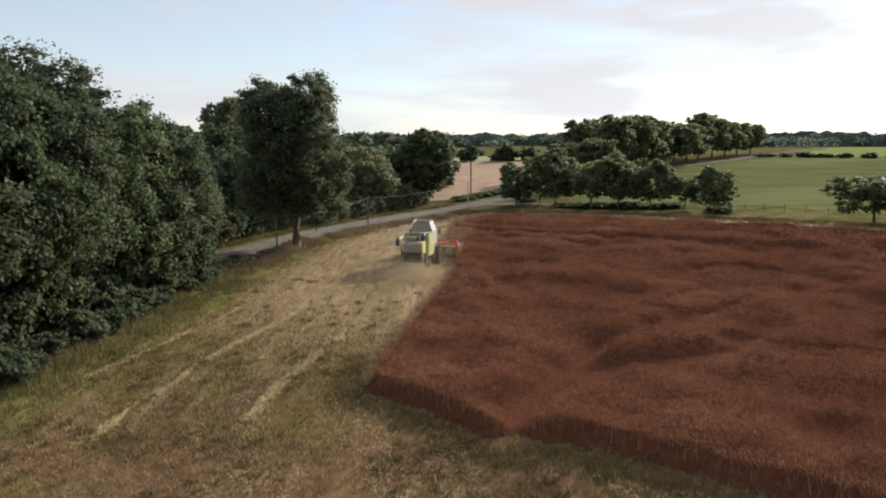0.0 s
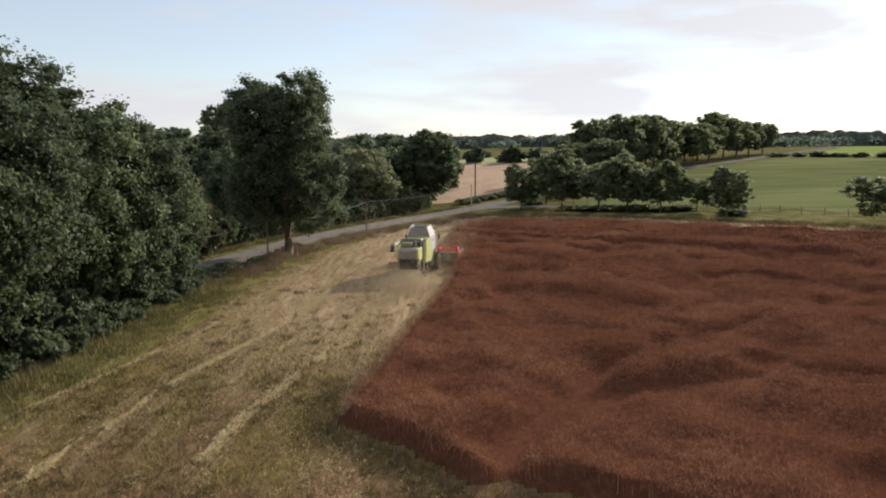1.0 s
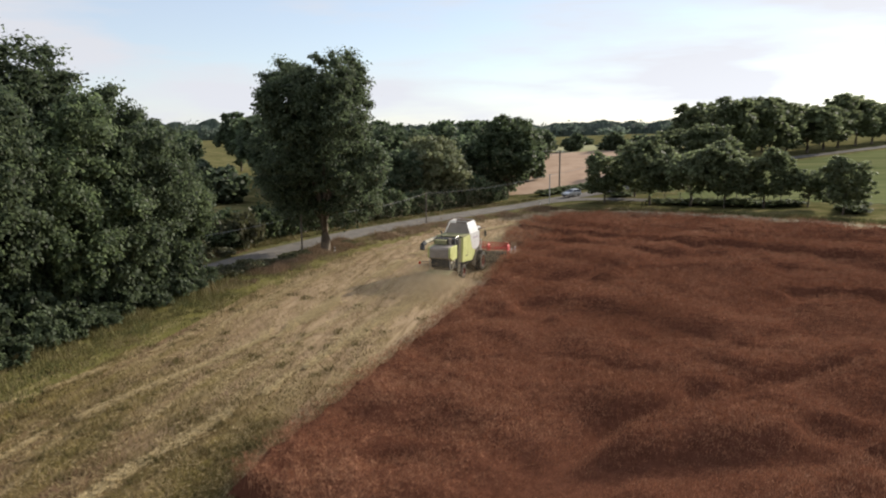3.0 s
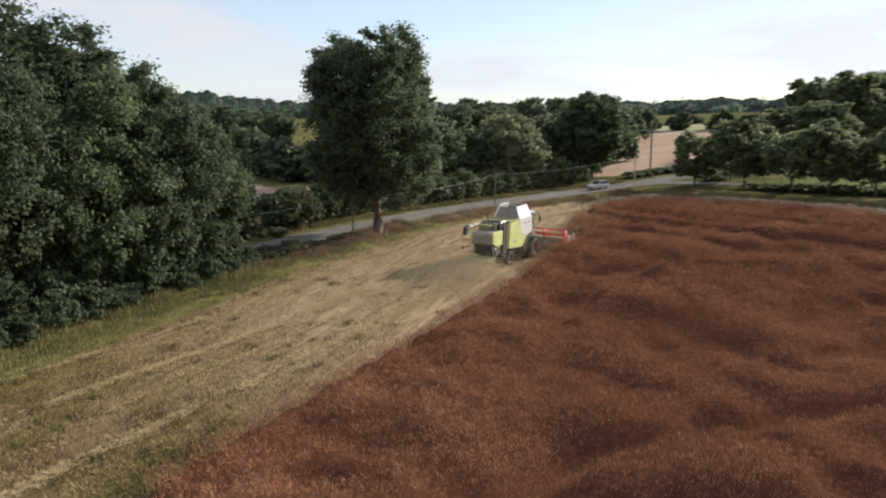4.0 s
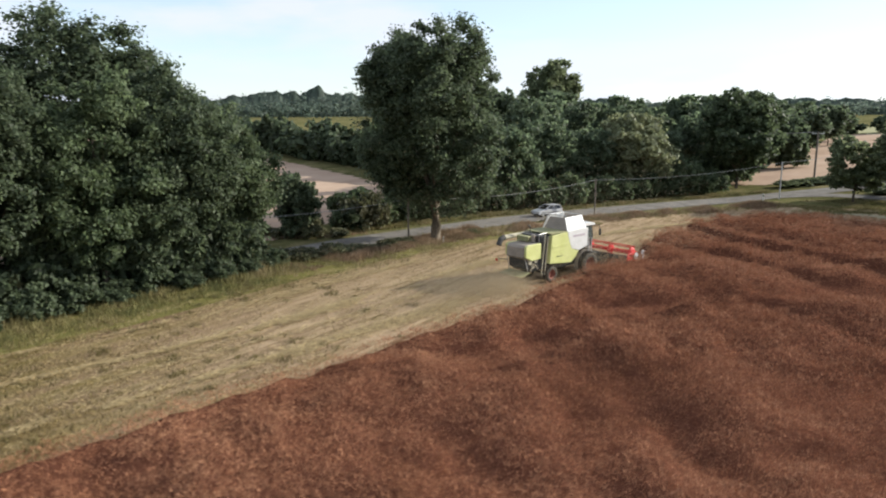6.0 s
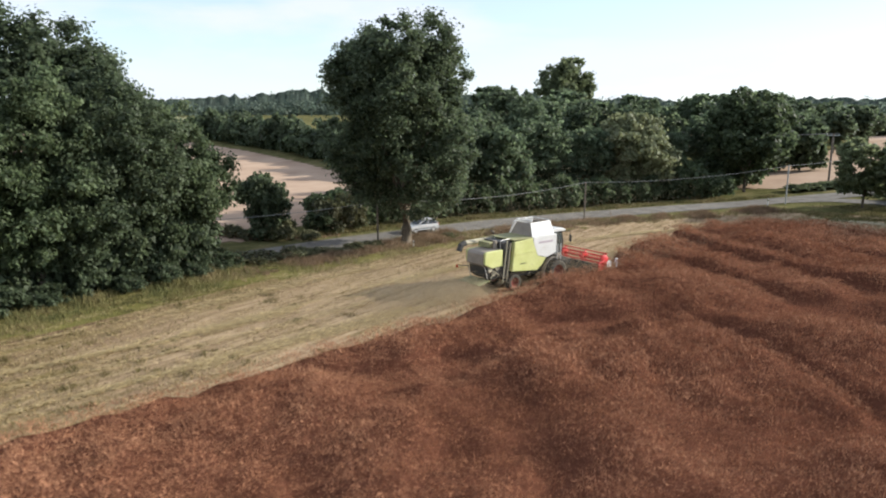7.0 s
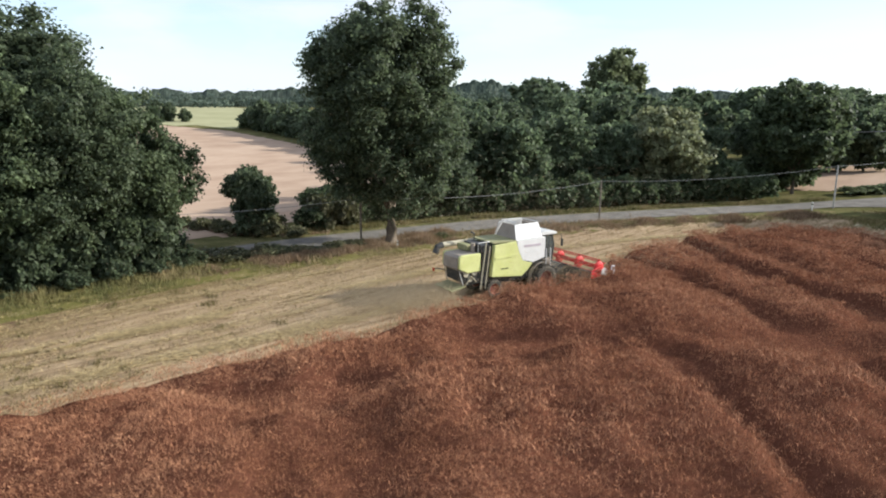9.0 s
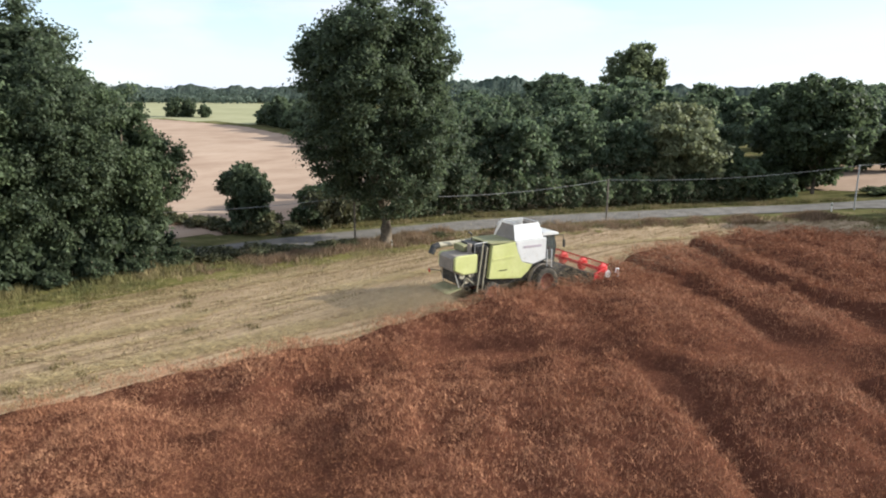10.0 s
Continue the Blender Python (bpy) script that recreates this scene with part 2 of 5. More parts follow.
M_GREY = material("grey_panel", [(0.25, 0.21, 0.17), (0.35, 0.30, 0.245)], 1.2, 0.6, bump=0.1)
M_DARK = material("dark_steel", [(0.035, 0.034, 0.032), (0.075, 0.072, 0.066)], 1.5, 0.6, bump=0.2)
M_STEEL = material("galvanised_steel", [(0.42, 0.41, 0.39), (0.55, 0.54, 0.52)], 2.0, 0.45, metal=0.6, bump=0.1)
M_RUBBER = material("dusty_rubber", [(0.035, 0.032, 0.028), (0.10, 0.085, 0.065)], 2.5, 0.9, bump=0.3)
M_RED = material("red_paint", [(0.52, 0.02, 0.025), (0.64, 0.035, 0.035)], 1.5, 0.6, bump=0.04)
M_BEIGE = material("dusty_beige_paint", [(0.36, 0.32, 0.22), (0.47, 0.42, 0.31)], 1.5, 0.7, bump=0.1)
M_OLIVE = material("dusty_olive_paint", [(0.22, 0.22, 0.10), (0.33, 0.31, 0.17)], 1.5, 0.7, bump=0.1)
M_RIM = material("dusty_red_rim", [(0.20, 0.05, 0.04), (0.28, 0.10, 0.07)], 2.0, 0.7, bump=0.1)
M_DUST = material("chaff", [(0.40, 0.32, 0.21), (0.55, 0.45, 0.31)], 2.0, 0.95, bump=0, island=0.3, translucent=0.5)
M_GLASS = glass("cab_glass", (0.25, 0.28, 0.27))
M_SILVER = material("silver_paint", [(0.52, 0.52, 0.52), (0.60, 0.60, 0.60)], 1.0, 0.28, metal=0.1, bump=0, coat=0.6)
M_CARGLASS = glass("car_glass", (0.05, 0.055, 0.06))
M_LAMP_RED = material("red_lens", [(0.5, 0.02, 0.015), (0.6, 0.03, 0.02)], 1.0, 0.2, bump=0)
M_LETTER = material("dark_lettering", [(0.06, 0.07, 0.03), (0.08, 0.09, 0.04)], 1.0, 0.5, bump=0)
M_LETTER_RED = material("faded_lettering", [(0.42, 0.36, 0.40), (0.48, 0.41, 0.44)], 1.0, 0.5, bump=0)


# ---------------------------------------------------------------- mesh helpers
def smooth(a, b, v):
    k = np.clip((v - a) / (b - a), 0, 1)
    return k * k * (3 - 2 * k)


def height(x, y):
    """The lie of the land."""
    x, y = np.asarray(x, float), np.asarray(y, float)
    d = np.hypot(x, y - 60)
    right = 0.045 * np.clip(x, 0, 60)
    return right * (1 - smooth(150, 400, d) * 0.3) + 0.03 * np.clip(d - 70, 0, 330) * smooth(60, 130, d)


def ground_z(x, y):
    return float(height(x, y))


def raw_mesh(name, verts, loops, starts, mats, index=None):
    me = bpy.data.meshes.new(name)
    verts = np.asarray(verts, np.float32)
    me.vertices.add(len(verts))
    me.vertices.foreach_set("co", verts.ravel())
    me.loops.add(len(loops))
    me.loops.foreach_set("vertex_index", np.asarray(loops, np.int32))
    me.polygons.add(len(starts))
    me.polygons.foreach_set("loop_start", np.asarray(starts, np.int32))
    for m in mats if isinstance(mats, (list, tuple)) else [mats]:
        me.materials.append(m)
    if index is not None:
        me.polygons.foreach_set("material_index", np.asarray(index, np.int32))
    me.update(calc_edges=True)
    me.validate()
    return me


def polys(name, verts, n, mats):
    """Separate polygons of n corners each, verts one after another."""
    count = len(verts) // n
    return raw_mesh(name, verts, np.arange(count * n), np.arange(count) * n, mats)


def grid_mesh(name, X, Y, Z, mats, mask=None):
    """A sheet over arrays X, Y, Z of one shape; mask keeps cells."""
    r, c = X.shape
    v = np.stack([X, Y, Z], -1).reshape(-1, 3)
    i = np.arange(r * c).reshape(r, c)
    q = np.stack([i[:-1, :-1], i[:-1, 1:], i[1:, 1:], i[1:, :-1]], -1).reshape(-1, 4)
    if mask is not None:
        q = q[mask.ravel()]
        used = np.unique(q)
        back = np.zeros(r * c, int)
        back[used] = np.arange(len(used))
        v, q = v[used], back[q]
    me = raw_mesh(name, v, q.ravel(), np.arange(len(q)) * 4, mats)
    me.polygons.foreach_set("use_smooth", np.ones(len(q), bool))
    return me


def part(name, bm, mat, parent, label="", smooth_faces=False):
    me = bpy.data.meshes.new(name)
    bmesh.ops.recalc_face_normals(bm, faces=bm.faces)
    bm.to_mesh(me)
    bm.free()
    me.materials.append(mat)
    if smooth_faces:
        me.polygons.foreach_set("use_smooth", np.ones(len(me.polygons), bool))
    ob = new(name, me)
    ob.parent = parent
    return tagged(ob, label)


def mesh_part(name, me, parent, label="", kind=""):
    ob = new(name, me)
    ob.parent = parent
    return tagged(ob, label, kind=kind)


def inside(px, py, poly):
    px, py = np.asarray(px), np.asarray(py)
    res = np.zeros(px.shape, bool)
    for (x0, y0), (x1, y1) in zip(poly, poly[1:] + poly[:1]):
        if y0 == y1:
            continue
        hit = ((y0 > py) != (y1 > py)) & (px < (x1 - x0) * (py - y0) / (y1 - y0) + x0)
        res ^= hit
    return res


def line_distance(px, py, pts, closed=False):
    best = np.full(np.shape(px), 1e9)
    ends = pts[1:] + (pts[:1] if closed else [])
    for (x0, y0), (x1, y1) in zip(pts, ends):
        dx, dy = x1 - x0, y1 - y0
        k = np.clip(((px - x0) * dx + (py - y0) * dy) / (dx * dx + dy * dy + 1e-9), 0, 1)
        best = np.minimum(best, np.hypot(px - x0 - k * dx, py - y0 - k * dy))
    return best


def curve_points(pts, step):
    """Catmull-Rom through pts, at about that step."""
    pts = [np.array(p, float) for p in pts]
    ext = [2 * pts[0] - pts[1]] + pts + [2 * pts[-1] - pts[-2]]
    out = []
    for i in range(1, len(ext) - 2):
        a, b, c, d = ext[i - 1:i + 3]
        n = max(2, int(np.linalg.norm(c - b) / step))
        for k in range(n):
            t = k / n
            out.append(0.5 * (2 * b + (c - a) * t + (2 * a - 5 * b + 4 * c - d) * t * t + (3 * b - a - 3 * c + d) * t ** 3))
    out.append(pts[-1])
    return np.array(out)


def value_noise(x, y, scale, seed=0, octaves=3):
    """Smooth noise in 0..1 over arrays."""
    x, y = np.asarray(x, float), np.asarray(y, float)
    total, amp, norm = 0, 1.0, 0
    for o in range(octaves):
        u, v = x / scale + seed * 17.3 + o * 5.7, y / scale + seed * 9.1 + o * 3.3
        i, j = np.floor(u).astype(int), np.floor(v).astype(int)
        fu, fv = u - i, v - j
        fu, fv = fu * fu * (3 - 2 * fu), fv * fv * (3 - 2 * fv)

        def h(a, b):
            s = np.sin(a * 127.1 + b * 311.7 + seed * 74.7) * 43758.5453
            return s - np.floor(s)
        n = (h(i, j) * (1 - fu) + h(i + 1, j) * fu) * (1 - fv) + (h(i, j + 1) * (1 - fu) + h(i + 1, j + 1) * fu) * fv
        total, norm, amp, scale = total + n * amp, norm + amp, amp * 0.5, scale * 0.5
    return total / norm


def ribbon(name, pts, width, lift, mat, camber=0.0, edge=0.0):
    """A draped strip along pts."""
    p = curve_points(pts, 2.0)
    d = np.gradient(p, axis=0)
    d /= np.linalg.norm(d, axis=1)[:, None]
    nrm = np.stack([d[:, 1], -d[:, 0]], 1)
    ks = np.linspace(-0.5, 0.5, 9)
    jit = 1 + edge * (value_noise(np.arange(len(p)) * 2.0, np.zeros(len(p)), 5, 4) - 0.5)
    X = p[:, None, 0] + nrm[:, None, 0] * ks * width * jit[:, None]
    Y = p[:, None, 1] + nrm[:, None, 1] * ks * width * jit[:, None]
    Z = height(X, Y) + lift + camber * (0.25 - ks ** 2)
    return grid_mesh(name, X, Y, Z, mat)


# ---------------------------------------------------------------- the land
def make_ground():
    ax = np.concatenate([-np.geomspace(3500, 160, 30), np.arange(-156, 157, 4.0), np.geomspace(160, 3500, 30)])
    ay = np.concatenate([60 - np.geomspace(3500, 160, 30), np.arange(-96, 217, 4.0), 60 + np.geomspace(160, 3500, 30)])
    X, Y = np.meshgrid(ax, ay, indexing="ij")
    X, Y = X.T, Y.T
    Z = height(X, Y) - 0.02
    ob = new("ground", grid_mesh("ground", X, Y, Z, M_GROUND))
    tagged(ob, "rough dry grass land rolling out to the horizon", "ground", kind="structure")


def field_sheet(name, poly, lift, mat, label, step=4.0, category="field"):
    xs, ys = [p[0] for p in poly], [p[1] for p in poly]
    X, Y = np.meshgrid(np.arange(min(xs), max(xs) + step, step), np.arange(min(ys), max(ys) + step, step), indexing="xy")
    mask = inside((X[:-1, :-1] + X[1:, 1:]) / 2, (Y[:-1, :-1] + Y[1:, 1:]) / 2, poly)
    ob = new(name, grid_mesh(name, X, Y, height(X, Y) + lift, mat, mask))
    return tagged(ob, label, category, kind="structure")


ROAD = [(-33, 20), (-33, 45), (-31, 62), (-27.4, 75), (-25.0, 87.7), (-22.3, 97.6), (-19.0, 108.2), (-12.6, 122), (-4, 137), (7, 151.5), (19, 164), (38, 186), (70, 222), (110, 268), (160, 330), (240, 420)]
CROP = [(-4.0, 38), (-2.7, 45.5), (-1.4, 54), (0.5, 64), (1.6, 70), (2.0, 75), (2.5, 82), (3.4, 87.5), (4.6, 92), (4.5, 95.2), (1.8, 97), (1.6, 101), (1.7, 104.5), (2.8, 111.8), (5.2, 118), (9, 121.5), (15, 121.5), (28.5, 112), (42, 101),
        (54, 87), (64, 74), (78, 55), (86, 36), (80, 10), (50, -10), (30, 8), (13.9, 23.9), (9.1, 28.2), (5.9, 30.5), (4.9, 30.7), (3.8, 31.6), (2.6, 31.2), (-0.3, 35.0)]
make_ground()
field_sheet("stubble_field", [(-23, 5), (-24, 40), (-23.5, 60), (-22.5, 74), (-20.5, 88), (-16, 103), (-9, 116), (0, 130), (8, 139), (18, 137), (31, 124), (50, 107), (70, 84), (90, 60), (100, 20), (60, -25), (0, -20), (-20, -10)], 0.012, M_STUBBLE, "freshly cut stubble with green weeds and pale straw", 1.0)
field_sheet("headland_strip", [(-23, 5), (-24, 40), (-23.5, 60), (-22.5, 74), (-19.5, 90), (-14, 104), (-8, 114), (-11, 104), (-15.5, 90), (-17.5, 74), (-18.5, 55), (-20, 40), (-21, 5)], 0.022, M_HEADLAND, "yellowish green grass strip along the trees", 1.0)
field_sheet("road_verge", [(-24.2, 72), (-23.4, 88), (-19.6, 100), (-13, 113), (-4, 128.5), (6, 142), (8, 139), (0, 130), (-9, 116), (-16, 103), (-20.5, 88), (-22.5, 72)], 0.017, M_VERGE, "worn brownish verge between road and stubble", 0.5, "verge")
field_sheet("cereal_field_left", [(-40, 60), (-34, 84), (-38, 100), (-48, 125), (-60, 134), (-77, 141), (-92, 146), (-127, 158), (-180, 170), (-226, 165), (-260, 150), (-230, 60), (-120, 30), (-50, 30)], 0.03, M_WHEAT, "pale harvested cereal field on a slope", 1.5)
field_sheet("pale_green_field", [(-230, 170), (-180, 176), (-215, 205), (-300, 260), (-460, 330), (-620, 330), (-520, 180), (-300, 120)], 0.03, M_PALEGREEN, "pale green pasture on the far slope", 8.0)
field_sheet("cereal_field_ahead", [(-12, 158), (3, 164), (20, 186), (40, 238), (52, 296), (34, 296), (21, 304), (0, 300), (-2, 240), (-8, 196), (-26, 182)], 0.03, M_WHEAT, "pale harvested cereal field beyond the road", 1.0)
field_sheet("pasture_ahead", [(-10, 304), (52, 300), (90, 345), (40, 352), (0, 350)], 0.035, M_PALEGREEN, "narrow pale green pasture strip in the distance", 6.0)
field_sheet("green_field", [(28, 148), (46, 136), (70, 110), (95, 85), (250, 60), (420, 180), (360, 330), (280, 370), (180, 350), (130, 280), (84, 230), (50, 190)], 0.03, M_MEADOW, "wide green field rising gently to the skyline", 2.5)
field_sheet("bright_field", [(150, 300), (190, 270), (330, 250), (520, 300), (420, 440), (250, 440)], 0.05, M_BRIGHTGREEN, "brighter green field on the far rise", 8.0)
tagged(new("road", ribbon("road", ROAD, 5.2, 0.06, M_ROAD, camber=0.12)), "worn grey country road bending past the field", "road", kind="structure")
tagged(new("side_road", ribbon("side_road", [(3.5, 147.3), (10.5, 151), (16.5, 150), (21.5, 147.2), (26.5, 143.8), (34, 139.5), (46, 132)], 3.8, 0.05, M_ROAD, camber=0.06, edge=0.3)), "narrow pale side road leaving the country road", "road", kind="structure")
tagged(new("farm_track", ribbon("farm_track", [(12, 133), (20, 129.5), (33, 118), (46, 105), (58, 91), (72, 73), (90, 45)], 1.6, 0.05, M_DIRT, edge=0.8)), "pale dry farm track along the crop", "track", kind="structure")


# ---------------------------------------------------------------- plants
def blades(rng, x, y, z, count, h, spread, width, lean=0.35):
    """count thin upright triangles round each place."""
    n = len(x) * count
    bx = np.repeat(x, count) + rng.normal(0, spread, n)
    by = np.repeat(y, count) + rng.normal(0, spread, n)
    bz = np.repeat(z, count)
    hh = np.repeat(h, count) * rng.uniform(0.6, 1.15, n)
    a = rng.uniform(0, 2 * math.pi, n)
    w = width * rng.uniform(0.6, 1.4, n)
    lx, ly = rng.normal(0, lean, n) * hh, rng.normal(0, lean, n) * hh
    v = np.empty((n, 3, 3), np.float32)
    v[:, 0] = np.stack([bx - np.cos(a) * w, by - np.sin(a) * w, bz], 1)
    v[:, 1] = np.stack([bx + np.cos(a) * w, by + np.sin(a) * w, bz], 1)
    v[:, 2] = np.stack([bx + lx, by + ly, bz + hh], 1)
    return v.reshape(-1, 3)


def scatter(rng, x0, x1, y0, y1, per_m2):
    n = int((x1 - x0) * (y1 - y0) * per_m2)
    return rng.uniform(x0, x1, n), rng.uniform(y0, y1, n)


TRAMS = [[(2, 71), (7.1, 74.5), (10.1, 76.4), (13.6, 78.4), (15.7, 79.1), (19.2, 75.2), (21.4, 73.3), (24.7, 70), (40, 55), (60, 38)], [(2.5, 98.9), (4.6, 99.1), (8.2, 97.6), (10.6, 93.8), (14.3, 91.8), (17, 88.8), (25, 80.7), (45, 62), (70, 38)],
         [(3.2, 108.6), (6.3, 107), (10.3, 102.2), (14.2, 98.8), (18.8, 95.5), (21.3, 93.9), (50, 67), (75, 45)], [(6, 118), (20, 106), (40, 88), (60, 70)], [(3.4, 33), (5.2, 36), (8, 40), (10.4, 43.5), (15, 47), (20, 50.5), (26, 53)], [(9, 39), (14, 41), (19.6, 41.4), (27, 37), (40, 30)]]
PITS = [[(7.6, 74.9), (10.1, 76.4), (12.6, 77.9)], [(2.8, 98.9), (8.0, 97.7)], [(3.6, 108.4), (6.3, 106.9)], [(10.3, 102.2), (14.0, 99.0)], [(16.5, 78.6), (19.2, 75.4)], [(19.5, 95), (21.5, 93.7)]]


def crop_height(x, y):
    """Height of the standing crop above the ground."""
    big = value_noise(x + 0.5 * y, y - 0.3 * x, 9.0, 1, 3)
    fine = value_noise(x, y, 1.5, 2, 2)
    # wind-laid waves running with the drilling
    along, across = 0.74 * x - 0.67 * y, 0.67 * x + 0.74 * y
    wave = value_noise(along * 0.4, across, 2.7, 21, 2)
    hgt = 1.30 + 0.5 * (big - 0.5) + 0.72 * (fine - 0.5) + 1.3 * (wave - 0.5)
    for i, tr in enumerate(TRAMS):
        wob = (value_noise(x, y, 5.0, 6 + i, 2) - 0.5) * 1.3
        d = np.abs(line_distance(x, y, tr) + wob)
        hgt = hgt * (1 - 0.82 * np.exp(-(d / 0.8) ** 2))
    for pit in PITS:
        hgt = hgt * (1 - 0.9 * np.exp(-(line_distance(x, y, pit) / 1.25) ** 4))
    low = 0.63 - 0.06 * smooth(12, 26, x)
    lodged = smooth(low, low + 0.12, value_noise(x * 0.7 + y * 0.35, y * 0.9 - x * 0.5, 6.0, 11, 3))
    edge = np.exp(-(line_distance(x, y, CROP, True) / 1.2) ** 2)
    # where the track comes out of the crop it is flattened to the ground
    flat = np.exp(-(line_distance(x, y, [(3.6, 30.6), (4.3, 33.2), (5.4, 36.2)]) / 0.75) ** 2)
    # the last uncut strip beside the machine stands tallest
    hgt = hgt + 0.45 * np.exp(-((x - 3.2) / 2.6) ** 2) * smooth(60, 70, y) * (1 - smooth(88, 94, y))
    hgt = hgt * (1 - 0.5 * lodged * (1 - edge)) * (1 - 0.55 * edge) + 0.55 * 1.6 * edge
    return np.clip(hgt * (1 - 0.85 * flat), 0.22, 2.2)


def make_crop():
    rng = np.random.default_rng(5)
    X, Y = np.meshgrid(np.arange(-6, 90, 0.45), np.arange(-12, 130, 0.45), indexing="xy")
    keep = inside(X, Y, CROP)
    d = line_distance(X, Y, CROP, True)
    # closed sheet under the stem tops, coloured dark as the shaded gaps
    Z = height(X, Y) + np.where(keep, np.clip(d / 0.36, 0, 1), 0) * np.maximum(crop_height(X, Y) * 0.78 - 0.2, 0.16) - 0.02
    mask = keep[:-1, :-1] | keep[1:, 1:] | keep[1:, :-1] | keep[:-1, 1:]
    root = new("standing_crop", grid_mesh("standing_crop", X, Y, Z, M_CROP_GAP, mask))
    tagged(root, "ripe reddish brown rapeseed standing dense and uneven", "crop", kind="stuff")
    sets = []
    for x0, x1, y0, y1, per, cnt, w, tops, tip in [(-6, 40, 20, 64, 34, 1, 0.0095, 8, 0.09), (-6, 40, 64, 92, 24, 1, 0.013, 6, 0.12), (-6, 40, 92, 130, 15, 2, 0.022, 6, 0.12), (40, 90, -12, 110, 5, 2, 0.03, 6, 0.12), (4, 40, -12, 20, 8, 2, 0.02, 6, 0.12)]:
        x, y = scatter(rng, x0, x1, y0, y1, per)
        k = inside(x, y, CROP)
        x, y = x[k], y[k]
        ch = crop_height(x, y)
        g = height(x, y)
        sets.append(blades(rng, x, y, g + ch * 0.25, cnt, ch * 0.75, 0.09, w, 0.22))
        sets.append(blades(rng, x, y, g + ch * rng.uniform(0.66, 0.95, len(x)), tops, ch * tip, 0.14, w * 1.05, 0.65))
    me = polys("crop_stems", np.concatenate(sets), 3, M_CROP)
    mesh_part("crop_stems", me, root, "dry red brown pods and stems", "stuff")


def make_stubble():
    rng = np.random.default_rng(8)
    x, y = scatter(rng, -24, 20, 8, 136, 40)
    k = rng.uniform(0, 1, len(x)) < np.interp(y, [44, 62], [1.0, 0.3])
    x, y = x[k], y[k]
    k = (inside(x, y, [(-23, 8), (-24, 40), (-23.5, 60), (-22.5, 74), (-20.5, 88), (-16, 103), (-9, 116), (0, 129), (8, 138), (20, 130), (30, 60), (30, 5)])) & ~inside(x, y, CROP)
    k &= value_noise(x * 1.5, y * 0.4, 4.0, 3, 3) > 0.36 * rng.uniform(0.6, 1.3, len(x))
    x, y = x[k], y[k]
    v = blades(rng, x, y, height(x, y), 2, (0.14 + 0.28 * value_noise(x, y, 2.5, 14, 3)) * np.interp(y, [44, 62], [1.0, 0.6]), 0.07, 0.016, 0.55)
    tagged(new("stubble_stems", polys("stubble_stems", v, 3, M_STUBBLE_STEM)), "short cut stems and weeds on the harvested strip", "stubble", kind="stuff")


WINDROWS = [[(-16.4, 30), (-15.5, 37), (-14.2, 46), (-12.0, 53.5), (-10.4, 62), (-9.2, 72), (-8.4, 84), (-6.8, 98), (-3, 110), (3, 121)],
            [(-9.6, 34), (-9.0, 39), (-6.9, 48.7), (-5.6, 57), (-4.2, 65), (-3.0, 74), (-2.6, 79)],
            [(-21.2, 38), (-19.5, 45), (-17, 55.4), (-15.6, 66), (-14.6, 78), (-13, 88), (-10, 99)],
            [(-12.6, 36), (-11.2, 45), (-9.3, 54), (-7.6, 64), (-6.4, 76), (-5.6, 84)], [(-2.6, 76), (-1.6, 86), (0.0, 98), (1.0, 106), (4, 116), (8, 124)]]


def make_windrow(pts, width, per, seed):
    rng = np.random.default_rng(seed)
    p = curve_points(pts, 0.5)
    n = int(len(p) * per * 1.8)
    i = rng.integers(0, len(p), n)
    off = rng.normal(0, 1, n) * np.where(p[i, 1] < 58, 0.42, 1.0) * width
    x, y = p[i, 0] + off + rng.normal(0, 0.3, n) * np.where(p[i, 1] < 58, 0.4, 1.0), p[i, 1] + rng.uniform(-0.4, 0.4, n)
    k = value_noise(x * 2, y * 0.5, 3.0, seed, 3) > np.where(y < 58, 0.41, 0.42)
    k &= (y > 58) | (rng.uniform(0, 1, n) < 0.6)
    x, y = x[k], y[k]
    n = len(x)
    z = height(x, y) + rng.uniform(0.02, 0.16, n) * np.exp(-(rng.normal(0, 1, n) ** 2) * 0.3)
    a = rng.normal(math.pi / 2 - 0.15, 0.6, n)
    ln, w, t = rng.uniform(0.08, 0.24, n), rng.uniform(0.008, 0.02, n), rng.normal(0, 0.25, n)
    dx, dy, dz = np.cos(a) * ln, np.sin(a) * ln, np.sin(t) * ln * 0.5
    nx, ny = -np.sin(a) * w, np.cos(a) * w
    v = np.empty((n, 4, 3), np.float32)
    for j, (s, u) in enumerate([(-1, -1), (1, -1), (1, 1), (-1, 1)]):
        v[:, j] = np.stack([x + s * dx + u * nx, y + s * dy + u * ny, z + s * dz + 0.03], 1)
    ob = new("straw_windrow", polys("straw_windrow", v.reshape(-1, 3), 4, M_STRAW))
    tagged(ob, "loose pale straw swath lying on the stubble", "straw", "straw swaths", kind="stuff")


